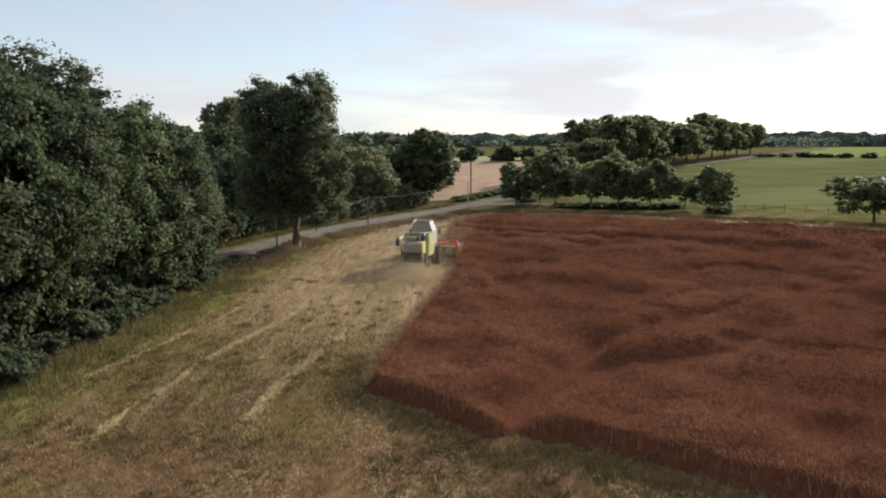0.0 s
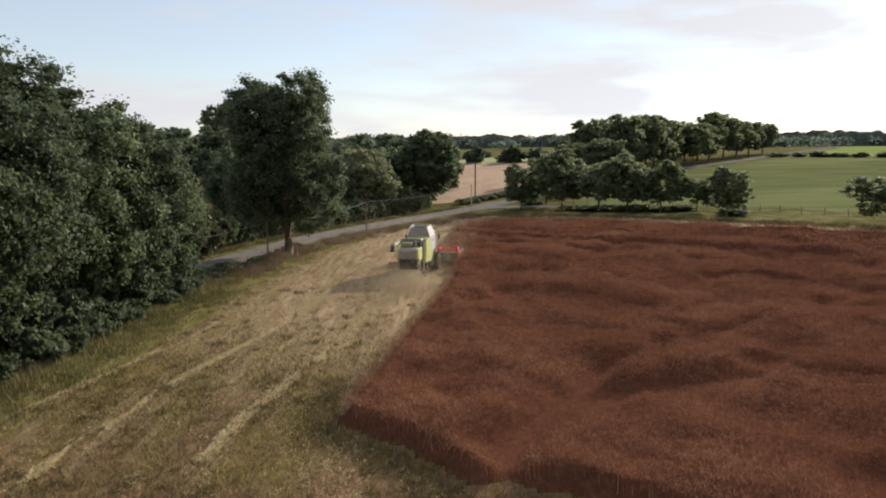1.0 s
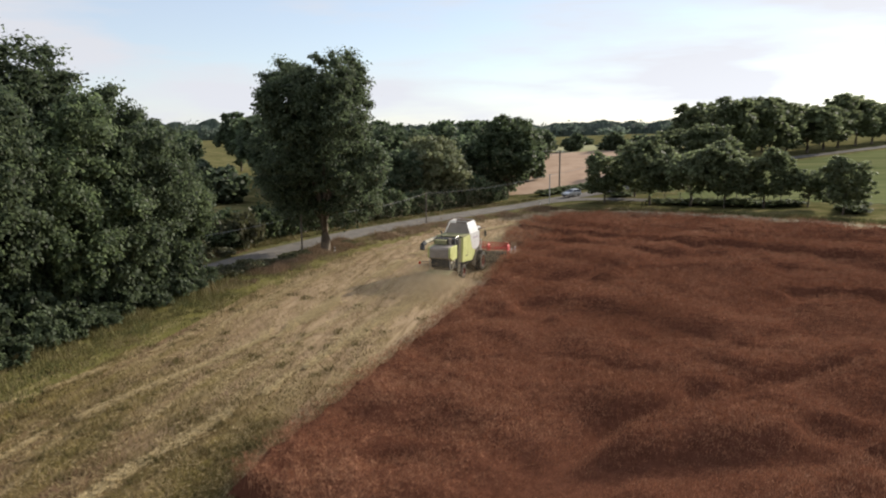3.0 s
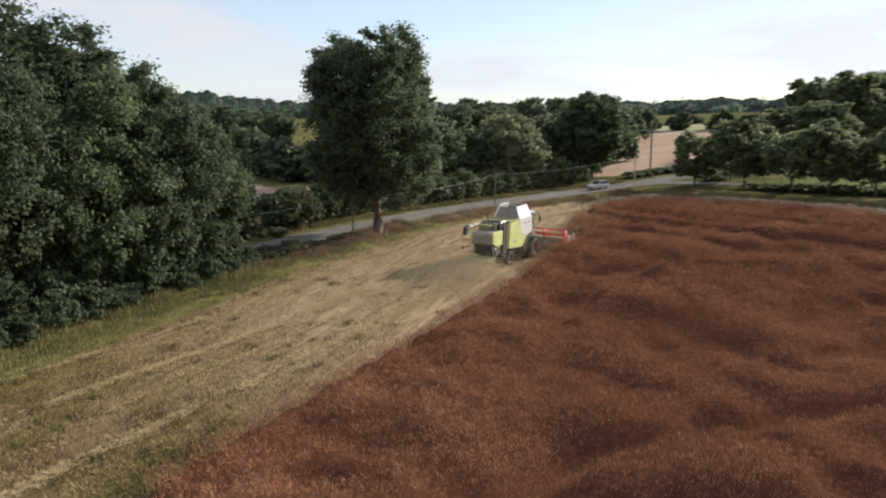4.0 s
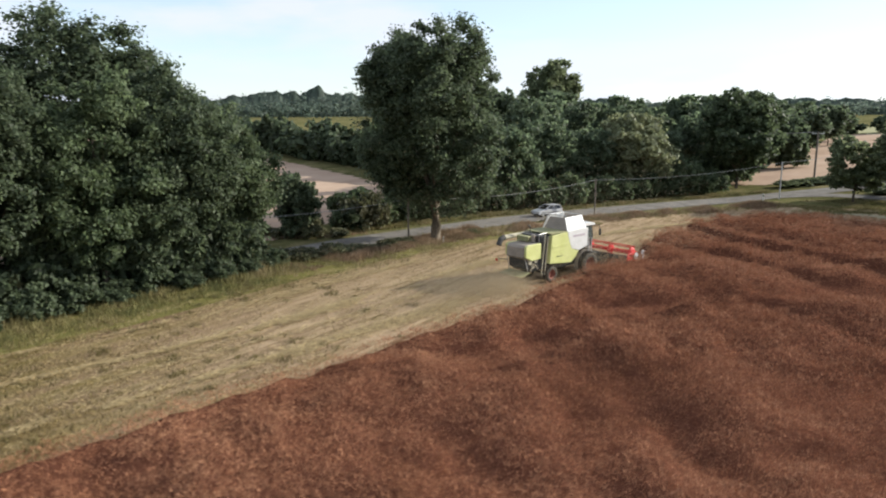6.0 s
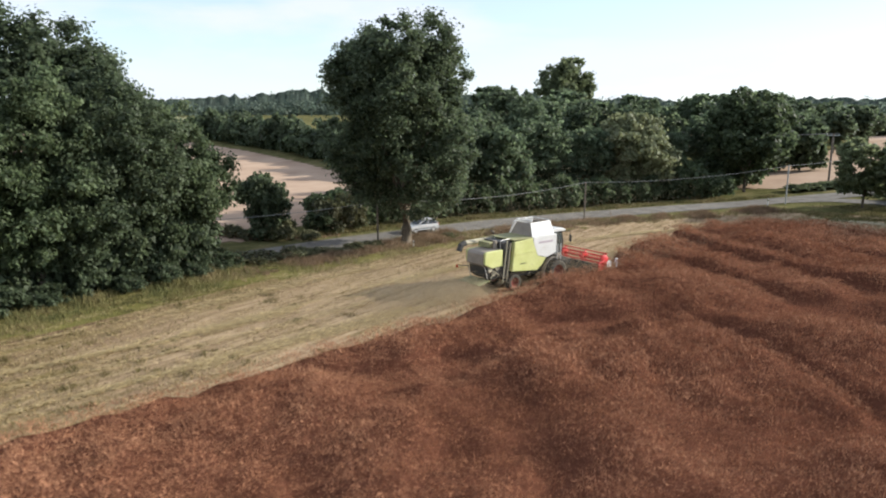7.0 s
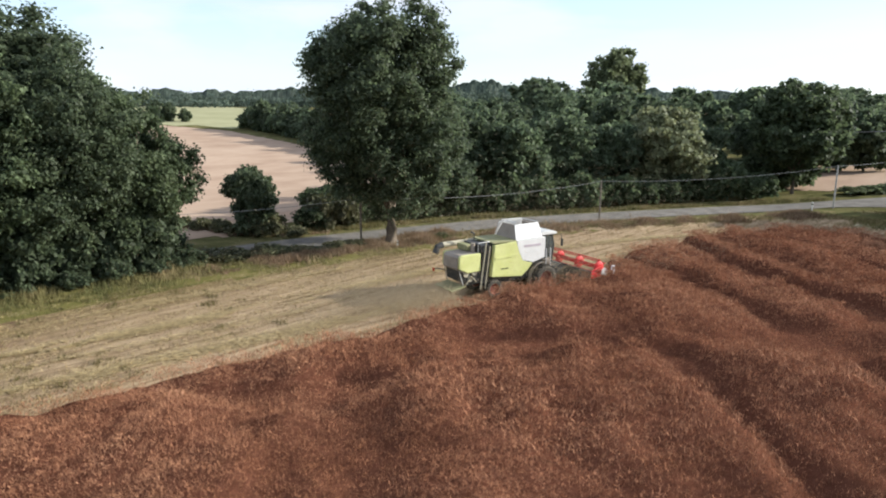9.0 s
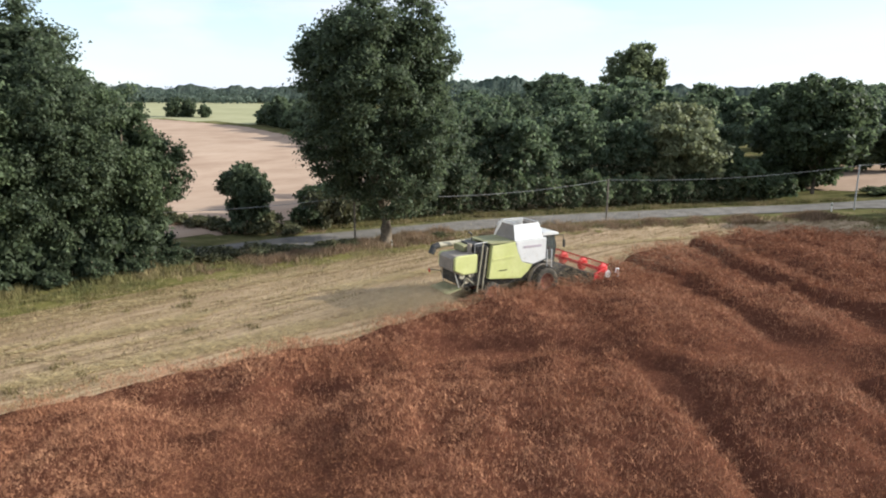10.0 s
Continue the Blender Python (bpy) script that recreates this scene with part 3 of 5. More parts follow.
def make_litter():
    """Loose straw strewn between the swaths, and tufts of weeds that the cutter left."""
    rng = np.random.default_rng(61)
    x, y = scatter(rng, -21, 12, 16, 100, 34)
    lim = np.interp(y, [16, 24, 30, 38, 64, 87, 100], [18, 12, 1.5, -4.2, 0.3, 3.2, 1.6])
    k = (x < lim) & (x > np.interp(y, [26, 60, 74, 100], [-21, -20, -18.5, -14]))
    k &= value_noise(x * 1.9 + 0.3 * y, y * 0.3, 2.0, 71, 4) > 0.5 + 0.11 * (1 - smooth(30, 42, y)) + rng.normal(0, 0.05, len(x))
    x, y = x[k], y[k]
    n = len(x)
    a, ln, w = rng.normal(math.pi / 2 - 0.15, 0.9, n), rng.uniform(0.05, 0.15, n), rng.uniform(0.006, 0.013, n)
    z, dz = height(x, y) + rng.uniform(0.04, 0.15, n), rng.normal(0, 0.03, n)
    dx, dy, nx, ny = np.cos(a) * ln, np.sin(a) * ln, -np.sin(a) * w, np.cos(a) * w
    v = np.empty((n, 4, 3), np.float32)
    for j, (s, u) in enumerate([(-1, -1), (1, -1), (1, 1), (-1, 1)]):
        v[:, j] = np.stack([x + s * dx + u * nx, y + s * dy + u * ny, z + s * dz], 1)
    tagged(new("straw_litter", polys("straw_litter", v.reshape(-1, 3), 4, M_STRAW)), "loose straw scattered thinly over the stubble", "straw", kind="stuff")
    x, y = scatter(rng, -21, 12, 16, 72, 0.9)
    k = (x < np.interp(y, [16, 24, 30, 38, 64, 72], [18, 12, 1.5, -4.4, 0, 1.2])) & (value_noise(x, y, 4.5, 81, 3) > 0.5)
    k &= rng.uniform(0, 1, len(x)) < np.interp(y, [38, 52], [1.0, 0.3])
    x, y = x[k], y[k]
    v = blades(rng, x, y, height(x, y), 34, rng.uniform(0.12, 0.42, len(x)), 0.2, 0.022, 0.5)
    # rank grass left standing along the front of the crop
    p = curve_points([(-5.0, 44), (-5.2, 39.5), (-4.4, 36.4), (-1.0, 33.2), (2.3, 29.3), (5.4, 29.0), (8.2, 26.8), (13.0, 22.4), (22, 14)], 0.4)
    i = rng.integers(0, len(p), len(p) * 26)
    x, y = p[i, 0] + rng.normal(0, 0.6, len(i)), p[i, 1] + rng.normal(0, 0.6, len(i))
    k = ~inside(x, y, CROP)
    x, y = x[k], y[k]
    v = np.concatenate([v, blades(rng, x, y, height(x, y), 6, rng.uniform(0.12, 0.36, len(x)), 0.12, 0.016, 0.35)])
    tagged(new("weed_tufts", polys("weed_tufts", v, 3, M_TUFT)), "olive green weed tufts on the stubble", "weeds", kind="stuff")


def make_verge():
    """Tall dry grass between field and road, and the weeds at the trees' feet."""
    rng = np.random.default_rng(21)
    sets = []
    for pts, width, per, hh, w in [([(-21.8, 76), (-19.6, 88), (-16.8, 101), (-10.5, 114), (-1.5, 128), (7, 139)], 1.2, 16, 0.5, 0.025), ([(-24.6, 24), (-25, 44), (-24.2, 60), (-22.9, 74)], 1.3, 50, 0.75, 0.025), ([(-21.0, 20), (-21.8, 40), (-21.0, 58), (-19.8, 74), (-17.5, 90)], 1.7, 60, 0.34, 0.02),
                                   ([(-30.5, 88), (-27.5, 99), (-23.5, 110), (-16.5, 124), (-8, 139), (3, 154)], 0.7, 26, 0.5, 0.03), ([(14, 132), (22, 131.5), (35, 121), (48, 108), (60, 95), (76, 74)], 1.6, 30, 0.4, 0.035), ([(8, 138), (16, 135), (20, 140), (13, 146)], 2.0, 40, 0.3, 0.03)]:
        p = curve_points(pts, 0.5)
        n = len(p) * per
        i = rng.integers(0, len(p), n)
        x, y = p[i, 0] + rng.normal(0, width, n), p[i, 1] + rng.normal(0, width * 0.5, n)
        lump = value_noise(x, y, 2.2, 5, 2)
        k = lump > 0.3
        x, y, lump = x[k], y[k], lump[k]
        sets.append(blades(rng, x, y, height(x, y), 3, hh * (0.3 + 1.3 * lump), 0.12, w, 0.3))
    dry = []
    for pts, width, per, hh in [([(-21.9, 74), (-20.2, 86), (-17.6, 98.8), (-11.8, 112.5), (-2.6, 127), (6, 138)], 1.2, 95, 1.1), ([(-20, 92.5), (-17, 101), (-12, 110)], 1.6, 60, 0.7), ([(-50, 82), (-42, 84), (-35.5, 86), (-30.5, 91)], 1.5, 60, 0.8)]:
        p = curve_points(pts, 0.5)
        n = len(p) * per
        i = rng.integers(0, len(p), n)
        x, y = p[i, 0] + rng.normal(0, width, n), p[i, 1] + rng.normal(0, width * 0.6, n)
        lump = value_noise(x, y, 2.6, 15, 2)
        k = lump > 0.4
        x, y, lump = x[k], y[k], lump[k]
        dry.append(blades(rng, x, y, height(x, y), 4, hh * (0.1 + 1.5 * (lump - 0.35)), 0.16, 0.03, 0.35))
    tagged(new("dry_weeds", polys("dry_weeds", np.concatenate(dry), 3, M_DRYGRASS)), "clumps of brown dry weeds along the road verge", "weeds", kind="stuff")
    tagged(new("verge_grass", polys("verge_grass", np.concatenate(sets), 3, M_GRASS)), "tall dry roadside grass and weeds", "grass", kind="stuff")


# ---------------------------------------------------------------- trees
def leaf_cloud(rng, centres, radii, counts, size, up=0.25, drop=0.0, reach=1.25):
    """Small leaf quads round clump centres."""
    idx = np.repeat(np.arange(len(centres)), counts)
    n = len(idx)
    d = rng.normal(0, 1, (n, 3))
    d /= np.linalg.norm(d, axis=1)[:, None]
    r = np.clip(np.abs(rng.normal(0.55, 0.38, n)), 0.02, reach)
    pos = centres[idx] + d * r[:, None] * radii[idx]
    nrm = d * 0.7 + rng.normal(0, 0.6, (n, 3)) + np.array([0, 0, up])
    nrm /= np.linalg.norm(nrm, axis=1)[:, None]
    ref = rng.normal(0, 1, (n, 3))
    ref[:, 2] -= drop
    u = np.cross(nrm, ref)
    u /= np.linalg.norm(u, axis=1)[:, None] + 1e-9
    w = np.cross(nrm, u)
    s = size * rng.uniform(0.55, 1.35, n)[:, None]
    v = np.empty((n, 3, 3), np.float32)
    v[:, 0], v[:, 1], v[:, 2] = pos - u * s * 0.62 - w * s * 0.5, pos + u * s * 0.62 - w * s * 0.5, pos + w * s * 0.85
    return v.reshape(-1, 3)


def crown_mesh(name, seed, centre, radii, clumps, leaves, size, mat, clump_r=0.2, bottom=-0.75, lobes=5, drop=0.0, fine=1.0):
    """A crown of leafy clumps in an uneven, lobed outline."""
    rng = np.random.default_rng(seed)
    clumps, clump_r, leaves = int(clumps * 2.2), clump_r * 0.8, leaves / 1.33
    centre, radii = np.array(centre, float), np.array(radii, float)
    masses = [(centre, radii * 0.74)]
    for k in range(lobes + 9):
        a, e = k * 2.4 + rng.uniform(-0.4, 0.4), rng.uniform(max(bottom, -0.93), 0.95)
        d = np.array([math.cos(a) * math.sqrt(1 - e * e), math.sin(a) * math.sqrt(1 - e * e), e])
        lobe = rng.uniform(0.32, 0.48)
        masses.append((centre + d * radii * (1.02 - lobe), radii * lobe * np.array([1.0, 1.0, 0.9])))
    share = np.array([m[1].mean() ** 2 for m in masses])
    cs, rs = [], []
    for k in rng.choice(len(masses), clumps, p=share / share.sum()):
        d = rng.normal(0, 1, 3)
        d /= np.linalg.norm(d)
        q = masses[k][0] + d * masses[k][1] * rng.uniform(0.45, 1.0) ** 0.5 * rng.uniform(0.9, 1.08)
        if (q[2] - centre[2]) / radii[2] < bottom:
            q[2] = centre[2] + bottom * radii[2] * rng.uniform(0.6, 1.0)
        cs.append(q)
        rs.append(radii.mean() * clump_r * rng.uniform(0.5, 1.2) * np.array([1.12, 1.12, 0.74]))
    v = leaf_cloud(rng, np.array(cs), np.array(rs), max(8, int(leaves * fine)), size, up=0.55, drop=drop, reach=1.1)
    return polys(name, v, 3, mat)


def tube_geo(bm, pts, rad, seg=8):
    """A tapered limb through pts."""
    rings = []
    for i, p in enumerate(pts):
        p = Vector(p)
        a, b = Vector(pts[max(i - 1, 0)]), Vector(pts[min(i + 1, len(pts) - 1)])
        q = (b - a).to_track_quat("Z", "Y")
        rings.append([bm.verts.new(p + q @ Vector((math.cos(k / seg * 2 * math.pi) * rad[i], math.sin(k / seg * 2 * math.pi) * rad[i], 0))) for k in range(seg)])
    for r0, r1 in zip(rings, rings[1:]):
        for k in range(seg):
            bm.faces.new((r0[k], r0[(k + 1) % seg], r1[(k + 1) % seg], r1[k]))
    bm.faces.new(rings[-1])
    bm.faces.new(rings[0][::-1])


def trunk_mesh(name, seed, top, radius, fork, spread, limbs=6, stems=1):
    rng = random.Random(seed)
    bm = bmesh.new()
    for s in range(stems):
        ox, oy = (rng.uniform(-0.9, 0.9), rng.uniform(-0.9, 0.9)) if stems > 1 else (0, 0)
        tube_geo(bm, [(ox, oy, -0.3), (ox, oy, 0.15), (ox + 0.05, oy, fork * 0.5), (ox, oy + 0.1, fork), (ox * 1.6 + 0.3, oy * 1.6, top * 0.75)], [radius * 1.5, radius * 1.15, radius, radius * 0.85, radius * 0.2])
    for i in range(limbs):
        a = i / limbs * 2 * math.pi + rng.uniform(-0.4, 0.4)
        h0 = fork * rng.uniform(0.75, 1.3)
        r = spread * rng.uniform(0.6, 0.9)
        z1 = min(top * 0.9, h0 + (top - fork) * rng.uniform(0.25, 0.7))
        tube_geo(bm, [(0, 0, h0), (math.cos(a) * r * 0.4, math.sin(a) * r * 0.4, h0 + (z1 - h0) * 0.5), (math.cos(a) * r, math.sin(a) * r, z1)], [radius * 0.5, radius * 0.32, radius * 0.08], 6)
    me = bpy.data.meshes.new(name)
    bmesh.ops.recalc_face_normals(bm, faces=bm.faces)
    bm.to_mesh(me)
    bm.free()
    me.materials.append(M_BARK)
    me.polygons.foreach_set("use_smooth", np.ones(len(me.polygons), bool))
    return me


def make_tree(name, trunk, crown, at, label, category="tree", group="", turn=0, scale=(1, 1, 1)):
    root = new(name)
    mesh_part("trunk", trunk, root)
    mesh_part("crown", crown, root)
    root.matrix_basis = pose(at[0], at[1], ground_z(*at) - 0.05, 0, 0, turn) @ Matrix.Diagonal((*scale, 1))
    return tagged(root, label, category, group)


def make_bush(name, crown, at, label, category="bush", group="", turn=0, scale=(1, 1, 1), lift=0.0):
    root = new(name, crown)
    root.matrix_basis = pose(at[0], at[1], ground_z(*at) + lift, 0, 0, turn) @ Matrix.Diagonal((*scale, 1))
    return tagged(root, label, category, group)


# the great oak beside the road
oak_crown = crown_mesh("crown", 41, (-0.2, -0.35, 12.6), (7.5, 7.5, 12.1), 350, 130, 0.21, M_LEAF_OAK, 0.17, -0.9, 9, fine=2.1)
oak_trunk = trunk_mesh("trunk", 3, 17, 0.55, 3.4, 4.2, 8)
make_tree("oak_tree", oak_trunk, oak_crown, (-18.4, 91.7), "large old oak with a dense dark green crown beside the road", turn=40)

# the dense row of trees along the left edge of the field
ROW_A = crown_mesh("crown", 51, (0, 0, 9.6), (6.2, 6.0, 8.8), 230, 110, 0.19, M_LEAF_OAK, 0.19, -1.1, 6, fine=2.0)
ROW_B = crown_mesh("crown", 52, (0, 0, 7.4), (5.4, 5.6, 7.2), 190, 110, 0.19, M_LEAF_HEDGE, 0.2, -1.1, 6, fine=2.1)
ROW_C = crown_mesh("crown", 53, (0, 0, 12.5), (6.0, 6.0, 9.0), 180, 100, 0.2, M_LEAF_OAK, 0.2, -1.1, 9, fine=1.7)
ROW_D = crown_mesh("crown", 54, (0, 0, 9.6), (6.2, 6.0, 8.8), 200, 100, 0.45, M_LEAF_OAK, 0.19, -1.1, 6, fine=0.4)
ROW_T = trunk_mesh("trunk", 6, 13, 0.28, 3.0, 3.6, 6, 2)
for crown, at, s, sz, turn in [(ROW_A, (-31.0, 40), 1.1, 1.1, 10), (ROW_B, (-28.8, 34), 1.05, 1.2, 60), (ROW_B, (-28.6, 46), 1.1, 1.3, 120), (ROW_A, (-29.5, 53), 1.0, 1.1, 200), (ROW_C, (-36.8, 64.5), 1.3, 1.1, 30),
                               (ROW_B, (-27.6, 60), 1.1, 1.25, 300), (ROW_A, (-26.4, 65.5), 0.92, 1.03, 80), (ROW_B, (-26.3, 70.7), 0.95, 1.14, 170), (ROW_C, (-38, 54), 1.15, 1.05, 140), (ROW_D, (-39, 45), 1.2, 1.2, 260), (ROW_C, (-39, 35), 1.1, 1.02, 210), (ROW_D, (-33, 70), 0.9, 1.0, 20)]:
    make_tree("hedgerow_tree", ROW_T, crown, at, "leafy dark green tree in the dense hedgerow", "tree", "hedgerow trees", turn, (s, s, sz))
SHRUB = crown_mesh("shrub", 55, (0, 0, 0.9), (1.6, 1.6, 1.3), 40, 60, 0.18, M_LEAF_OAK, 0.34, -0.6, 5)
rs = random.Random(4)
for i in range(15):
    y = 33 + i * 2.9
    make_bush("hedgerow_shrub", SHRUB, (-25.3 + rs.uniform(-0.6, 0.5) + (y - 33) * 0.035, y), "low green shrub at the foot of the hedgerow", "shrub", "hedgerow shrubs", rs.uniform(0, 360), (1.0, 1.0, rs.uniform(0.7, 1.3)))

# young trees along the farm track
YOUNG_A = crown_mesh("crown", 61, (0, 0, 4.9), (3.9, 3.9, 4.0), 125, 90, 0.3, M_LEAF_ROW, 0.2, -0.84, 7, fine=0.55)
YOUNG_B = crown_mesh("crown", 62, (0, 0, 4.3), (4.6, 4.3, 3.4), 115, 90, 0.3, M_LEAF_ROW, 0.2, -0.8, 7, fine=0.55)
YOUNG_T = trunk_mesh("trunk", 7, 6, 0.14, 2.0, 2.2, 5)
for at, crown, s in [((16.4, 143), YOUNG_A, 0.98), ((23.7, 138.5), YOUNG_A, 1.25), ((29.6, 134), YOUNG_B, 1.2), ((34.2, 131), YOUNG_A, 1.12), ((39.2, 128), YOUNG_A, 0.98), ((45.2, 126.9), YOUNG_B, 0.75), ((46.4, 116.8), YOUNG_A, 0.85), ((61.6, 97.6), YOUNG_B, 1.05), ((22.5, 151.5), YOUNG_A, 1.1)]:
    make_tree("young_tree", YOUNG_T, crown, at, "young round crowned tree beside the farm track", "tree", "track side trees", at[0] * 37 % 360, (s * 1.2, s * 1.2, s * 1.1) if at[1] > 100 else (s * 1.45, s * 1.45, s * 0.92))

LOW = crown_mesh("low_bush", 63, (0, 0, 0.9), (1.9, 1.9, 1.1), 34, 70, 0.26, M_LEAF_ROW, 0.34, -0.4, 5)
for i, (x, y) in enumerate([(26, 140), (31, 136.5), (35.5, 133), (40, 130.5), (43, 129.5), (50, 123), (28.5, 138), (33, 135), (37.5, 131.5), (20, 153.5), (48.5, 119)]):
    make_bush("track_bush", LOW, (x, y), "low green bush beside the farm track", "bush", "track side bushes", i * 47, (1.5, 1.2, 0.45 + 0.12 * (i % 3)))

# avenue beyond
AV_A = crown_mesh("crown", 71, (0, 0, 8.7), (6.2, 6.2, 7.4), 100, 70, 0.62, M_LEAF_ROW, 0.24, -1.0, 6, fine=0.62)
AV_B = crown_mesh("crown", 72, (0, 0, 9.3), (5.0, 5.4, 7.8), 90, 70, 0.62, M_LEAF_ROW, 0.24, -1.0, 9, fine=0.6)
AV_T = trunk_mesh("trunk", 8, 13, 0.3, 3.5, 3.5, 5)
for i, (x, y, s) in enumerate([(42, 182, 1.0), (50, 200, 1.1), (58, 213, 1.15), (66, 224, 1.2), (74, 236, 1.05), (83, 246, 1.2), (92, 259, 1.2), (101, 272, 1.15), (111, 284, 1.2), (121, 296, 1.05), (132, 310, 1.1), (146, 328, 1.1), (36, 196, 0.9), (44, 214, 1.05), (56, 234, 1.1), (72, 254, 1.1), (88, 276, 1.1), (104, 298, 1.1)]):
    make_tree("avenue_tree", AV_T, (AV_A, AV_B)[i * 7 % 3 % 2], (x, y), "tall tree in the long roadside avenue", "tree", "avenue trees", i * 77 % 360, (s * (0.98 + 0.09 * (i * 3 % 4)), s * 1.1, s * (0.76 + 0.05 * (i * 5 % 6))))

# woods behind the road
WOOD_A = crown_mesh("crown", 81, (0, 0, 9.0), (5.6, 5.6, 7.6), 130, 80, 0.42, M_LEAF_WOOD, 0.22, -1.1, 6, fine=0.8)
WOOD_B = crown_mesh("crown", 82, (0, 0, 7.4), (5.4, 5.4, 6.6), 120, 80, 0.42, M_LEAF_WOOD, 0.22, -1.1, 6, fine=0.8)
WOOD_C = crown_mesh("crown", 83, (0, 0, 8.6), (5.8, 5.8, 7.8), 100, 50, 0.85, M_LEAF_WOOD, 0.24, -1.1, 6, fine=0.6)
WOOD_T = trunk_mesh("trunk", 9, 12, 0.25, 3.0, 3.4, 6)
for i, (x, y, k, s) in enumerate([(-27, 108, 0, 0.8), (-31, 116, 1, 1.05), (-26, 121, 1, 0.95), (-35, 126, 0, 0.85), (-24, 129, 0, 0.82), (-31, 137, 0, 1.0), (-20, 137, 1, 0.9), (-40, 140, 0, 0.85), (-26, 147, 0, 0.95), (-14, 150, 1, 0.85), (-36, 153, 0, 1.0), (-20, 158, 0, 0.9), (-48, 160, 0, 1.1), (-30, 168, 0, 0.95),
                                  (-60, 172, 0, 1.05), (-44, 178, 0, 1.05), (-26, 184, 0, 0.85), (-70, 190, 0, 1.1), (-54, 196, 0, 1.1), (-38, 202, 0, 1.0), (-84, 210, 0, 1.15), (-28, 214, 0, 0.8), (-9, 166, 1, 0.8), (-14, 176, 0, 0.8), (-6, 192, 0, 0.9), (-12, 188, 0, 1.0), (-3, 206, 0, 0.85), (-22, 196, 0, 1.0), (-10, 214, 0, 0.9), (0, 232, 0, 0.75), (2, 252, 0, 0.75), (-8, 242, 0, 0.85), (3, 272, 0, 0.7), (-6, 264, 0, 0.8), (-16, 232, 0, 0.95), (-20, 262, 0, 0.95), (-4.5, 184, 0, 0.72), (0.5, 189, 1, 0.75), (-10, 181, 1, 0.8), (-90, 190, 0, 0.75), (-98, 188, 0, 0.7), (-104, 198, 0, 0.75), (-110, 206, 0, 0.8), (-122, 216, 0, 0.75), (-132, 227, 0, 0.8), (-146, 243, 0, 0.8), (-100, 208, 0, 0.8)]):
    make_tree("woodland_tree", WOOD_T, WOOD_C if y > 163 else (WOOD_A, WOOD_B)[k], (x, y), "dark green broadleaf tree in the roadside wood", "tree", "woodland trees", i * 61 % 360, (s, s, s))
make_tree("ash_tree", WOOD_T, crown_mesh("crown", 91, (0, 0, 9.0), (7.2, 7.2, 8.6), 230, 90, 0.42, M_LEAF_HEDGE, 0.18, -1.1, 9), (-2.0, 158), "tall ash tree with a ragged feathery top")
make_tree("willow_tree", WOOD_T, crown_mesh("crown", 92, (0, 0, 7.4), (7.2, 6.8, 6.2), 150, 110, 0.40, M_LEAF_WILLOW, 0.22, -0.9, 6, drop=2.0), (-14.5, 142), "pale olive willow with drooping foliage")
make_tree("poplar_tree", WOOD_T, crown_mesh("crown", 93, (0, 0, 16.0), (7.6, 7.6, 10.0), 130, 90, 0.6, M_LEAF_ROW, 0.22, -0.9, 4), (-61, 209), "tall pale green tree rising over the wood")
HEDGE = crown_mesh("hedge_bush", 95, (0, 0, 1.7), (2.4, 2.4, 2.1), 70, 80, 0.32, M_LEAF_HEDGE, 0.3, -0.8, 5, fine=0.5)
p = curve_points([(-29.5, 97), (-25.5, 110), (-18.5, 124), (-10, 139.5), (-2.5, 150)], 1.0)
for i in range(0, len(p), 3):
    s = rs.uniform(0.8, 1.15)
    make_bush("roadside_hedge_bush", HEDGE, (p[i, 0] - 1.0 + rs.uniform(-0.4, 0.4), p[i, 1] + 0.6), "green leafy bush in the roadside hedge", "bush", "roadside hedge", rs.uniform(0, 360), (s, s, s * rs.uniform(1.0, 1.6)))
HEDGE_FINE = crown_mesh("hedgerow_bush", 98, (0, 0, 1.7), (2.4, 2.4, 2.1), 70, 80, 0.19, M_LEAF_OAK, 0.3, -0.8, 5, fine=1.1)
for i, (x, y, s) in enumerate([(-27, 62, 1.4), (-26.6, 66, 1.5), (-25.8, 70, 1.5), (-27.0, 73.4, 0.75), (-28.5, 57, 1.5), (-29, 51, 1.4), (-29.5, 45, 1.5), (-29, 39, 1.4)]):
    make_bush("hedgerow_bush", HEDGE_FINE, (x, y), "dense dark bush filling the foot of the hedgerow", "bush", "hedgerow bushes", i * 71, (s, s, s * 1.3))
for i, (x, y, s) in enumerate([(-5, 160, 1.5), (-9, 159, 1.5), (-4, 164, 1.4)]):
    make_bush("roadside_hedge_bush", HEDGE, (x, y), "green leafy bush under the ash", "bush", "roadside hedge", i * 71, (s, s, s))
for i in range(8):
    make_bush("low_hedge_bush", LOW, (5.5 + i * 1.9, 160.5 + i * 2.1), "low green bush in the hedge beyond the road", "bush", "low field hedge", i * 57, (1.1, 1.1, 0.6))
DARKBUSH = crown_mesh("crown", 96, (0, 0, 3.5), (3.9, 3.6, 4.0), 90, 90, 0.30, M_LEAF_OAK, 0.24, -0.9, 5)
make_tree("dark_bush_tree", YOUNG_T, DARKBUSH, (-32.8, 85.9), "dark round small tree by the pale field", scale=(0.72, 0.72, 0.98))
LEANER = crown_mesh("crown", 94, (0, 0, 4.9), (2.3, 2.2, 2.3), 60, 70, 0.24, M_LEAF_OAK, 0.26, -0.8, 5)
make_tree("dark_bush_tree", YOUNG_T, LEANER, (-35.6, 86.4), "small dark leaning tree by the pale field", turn=130)
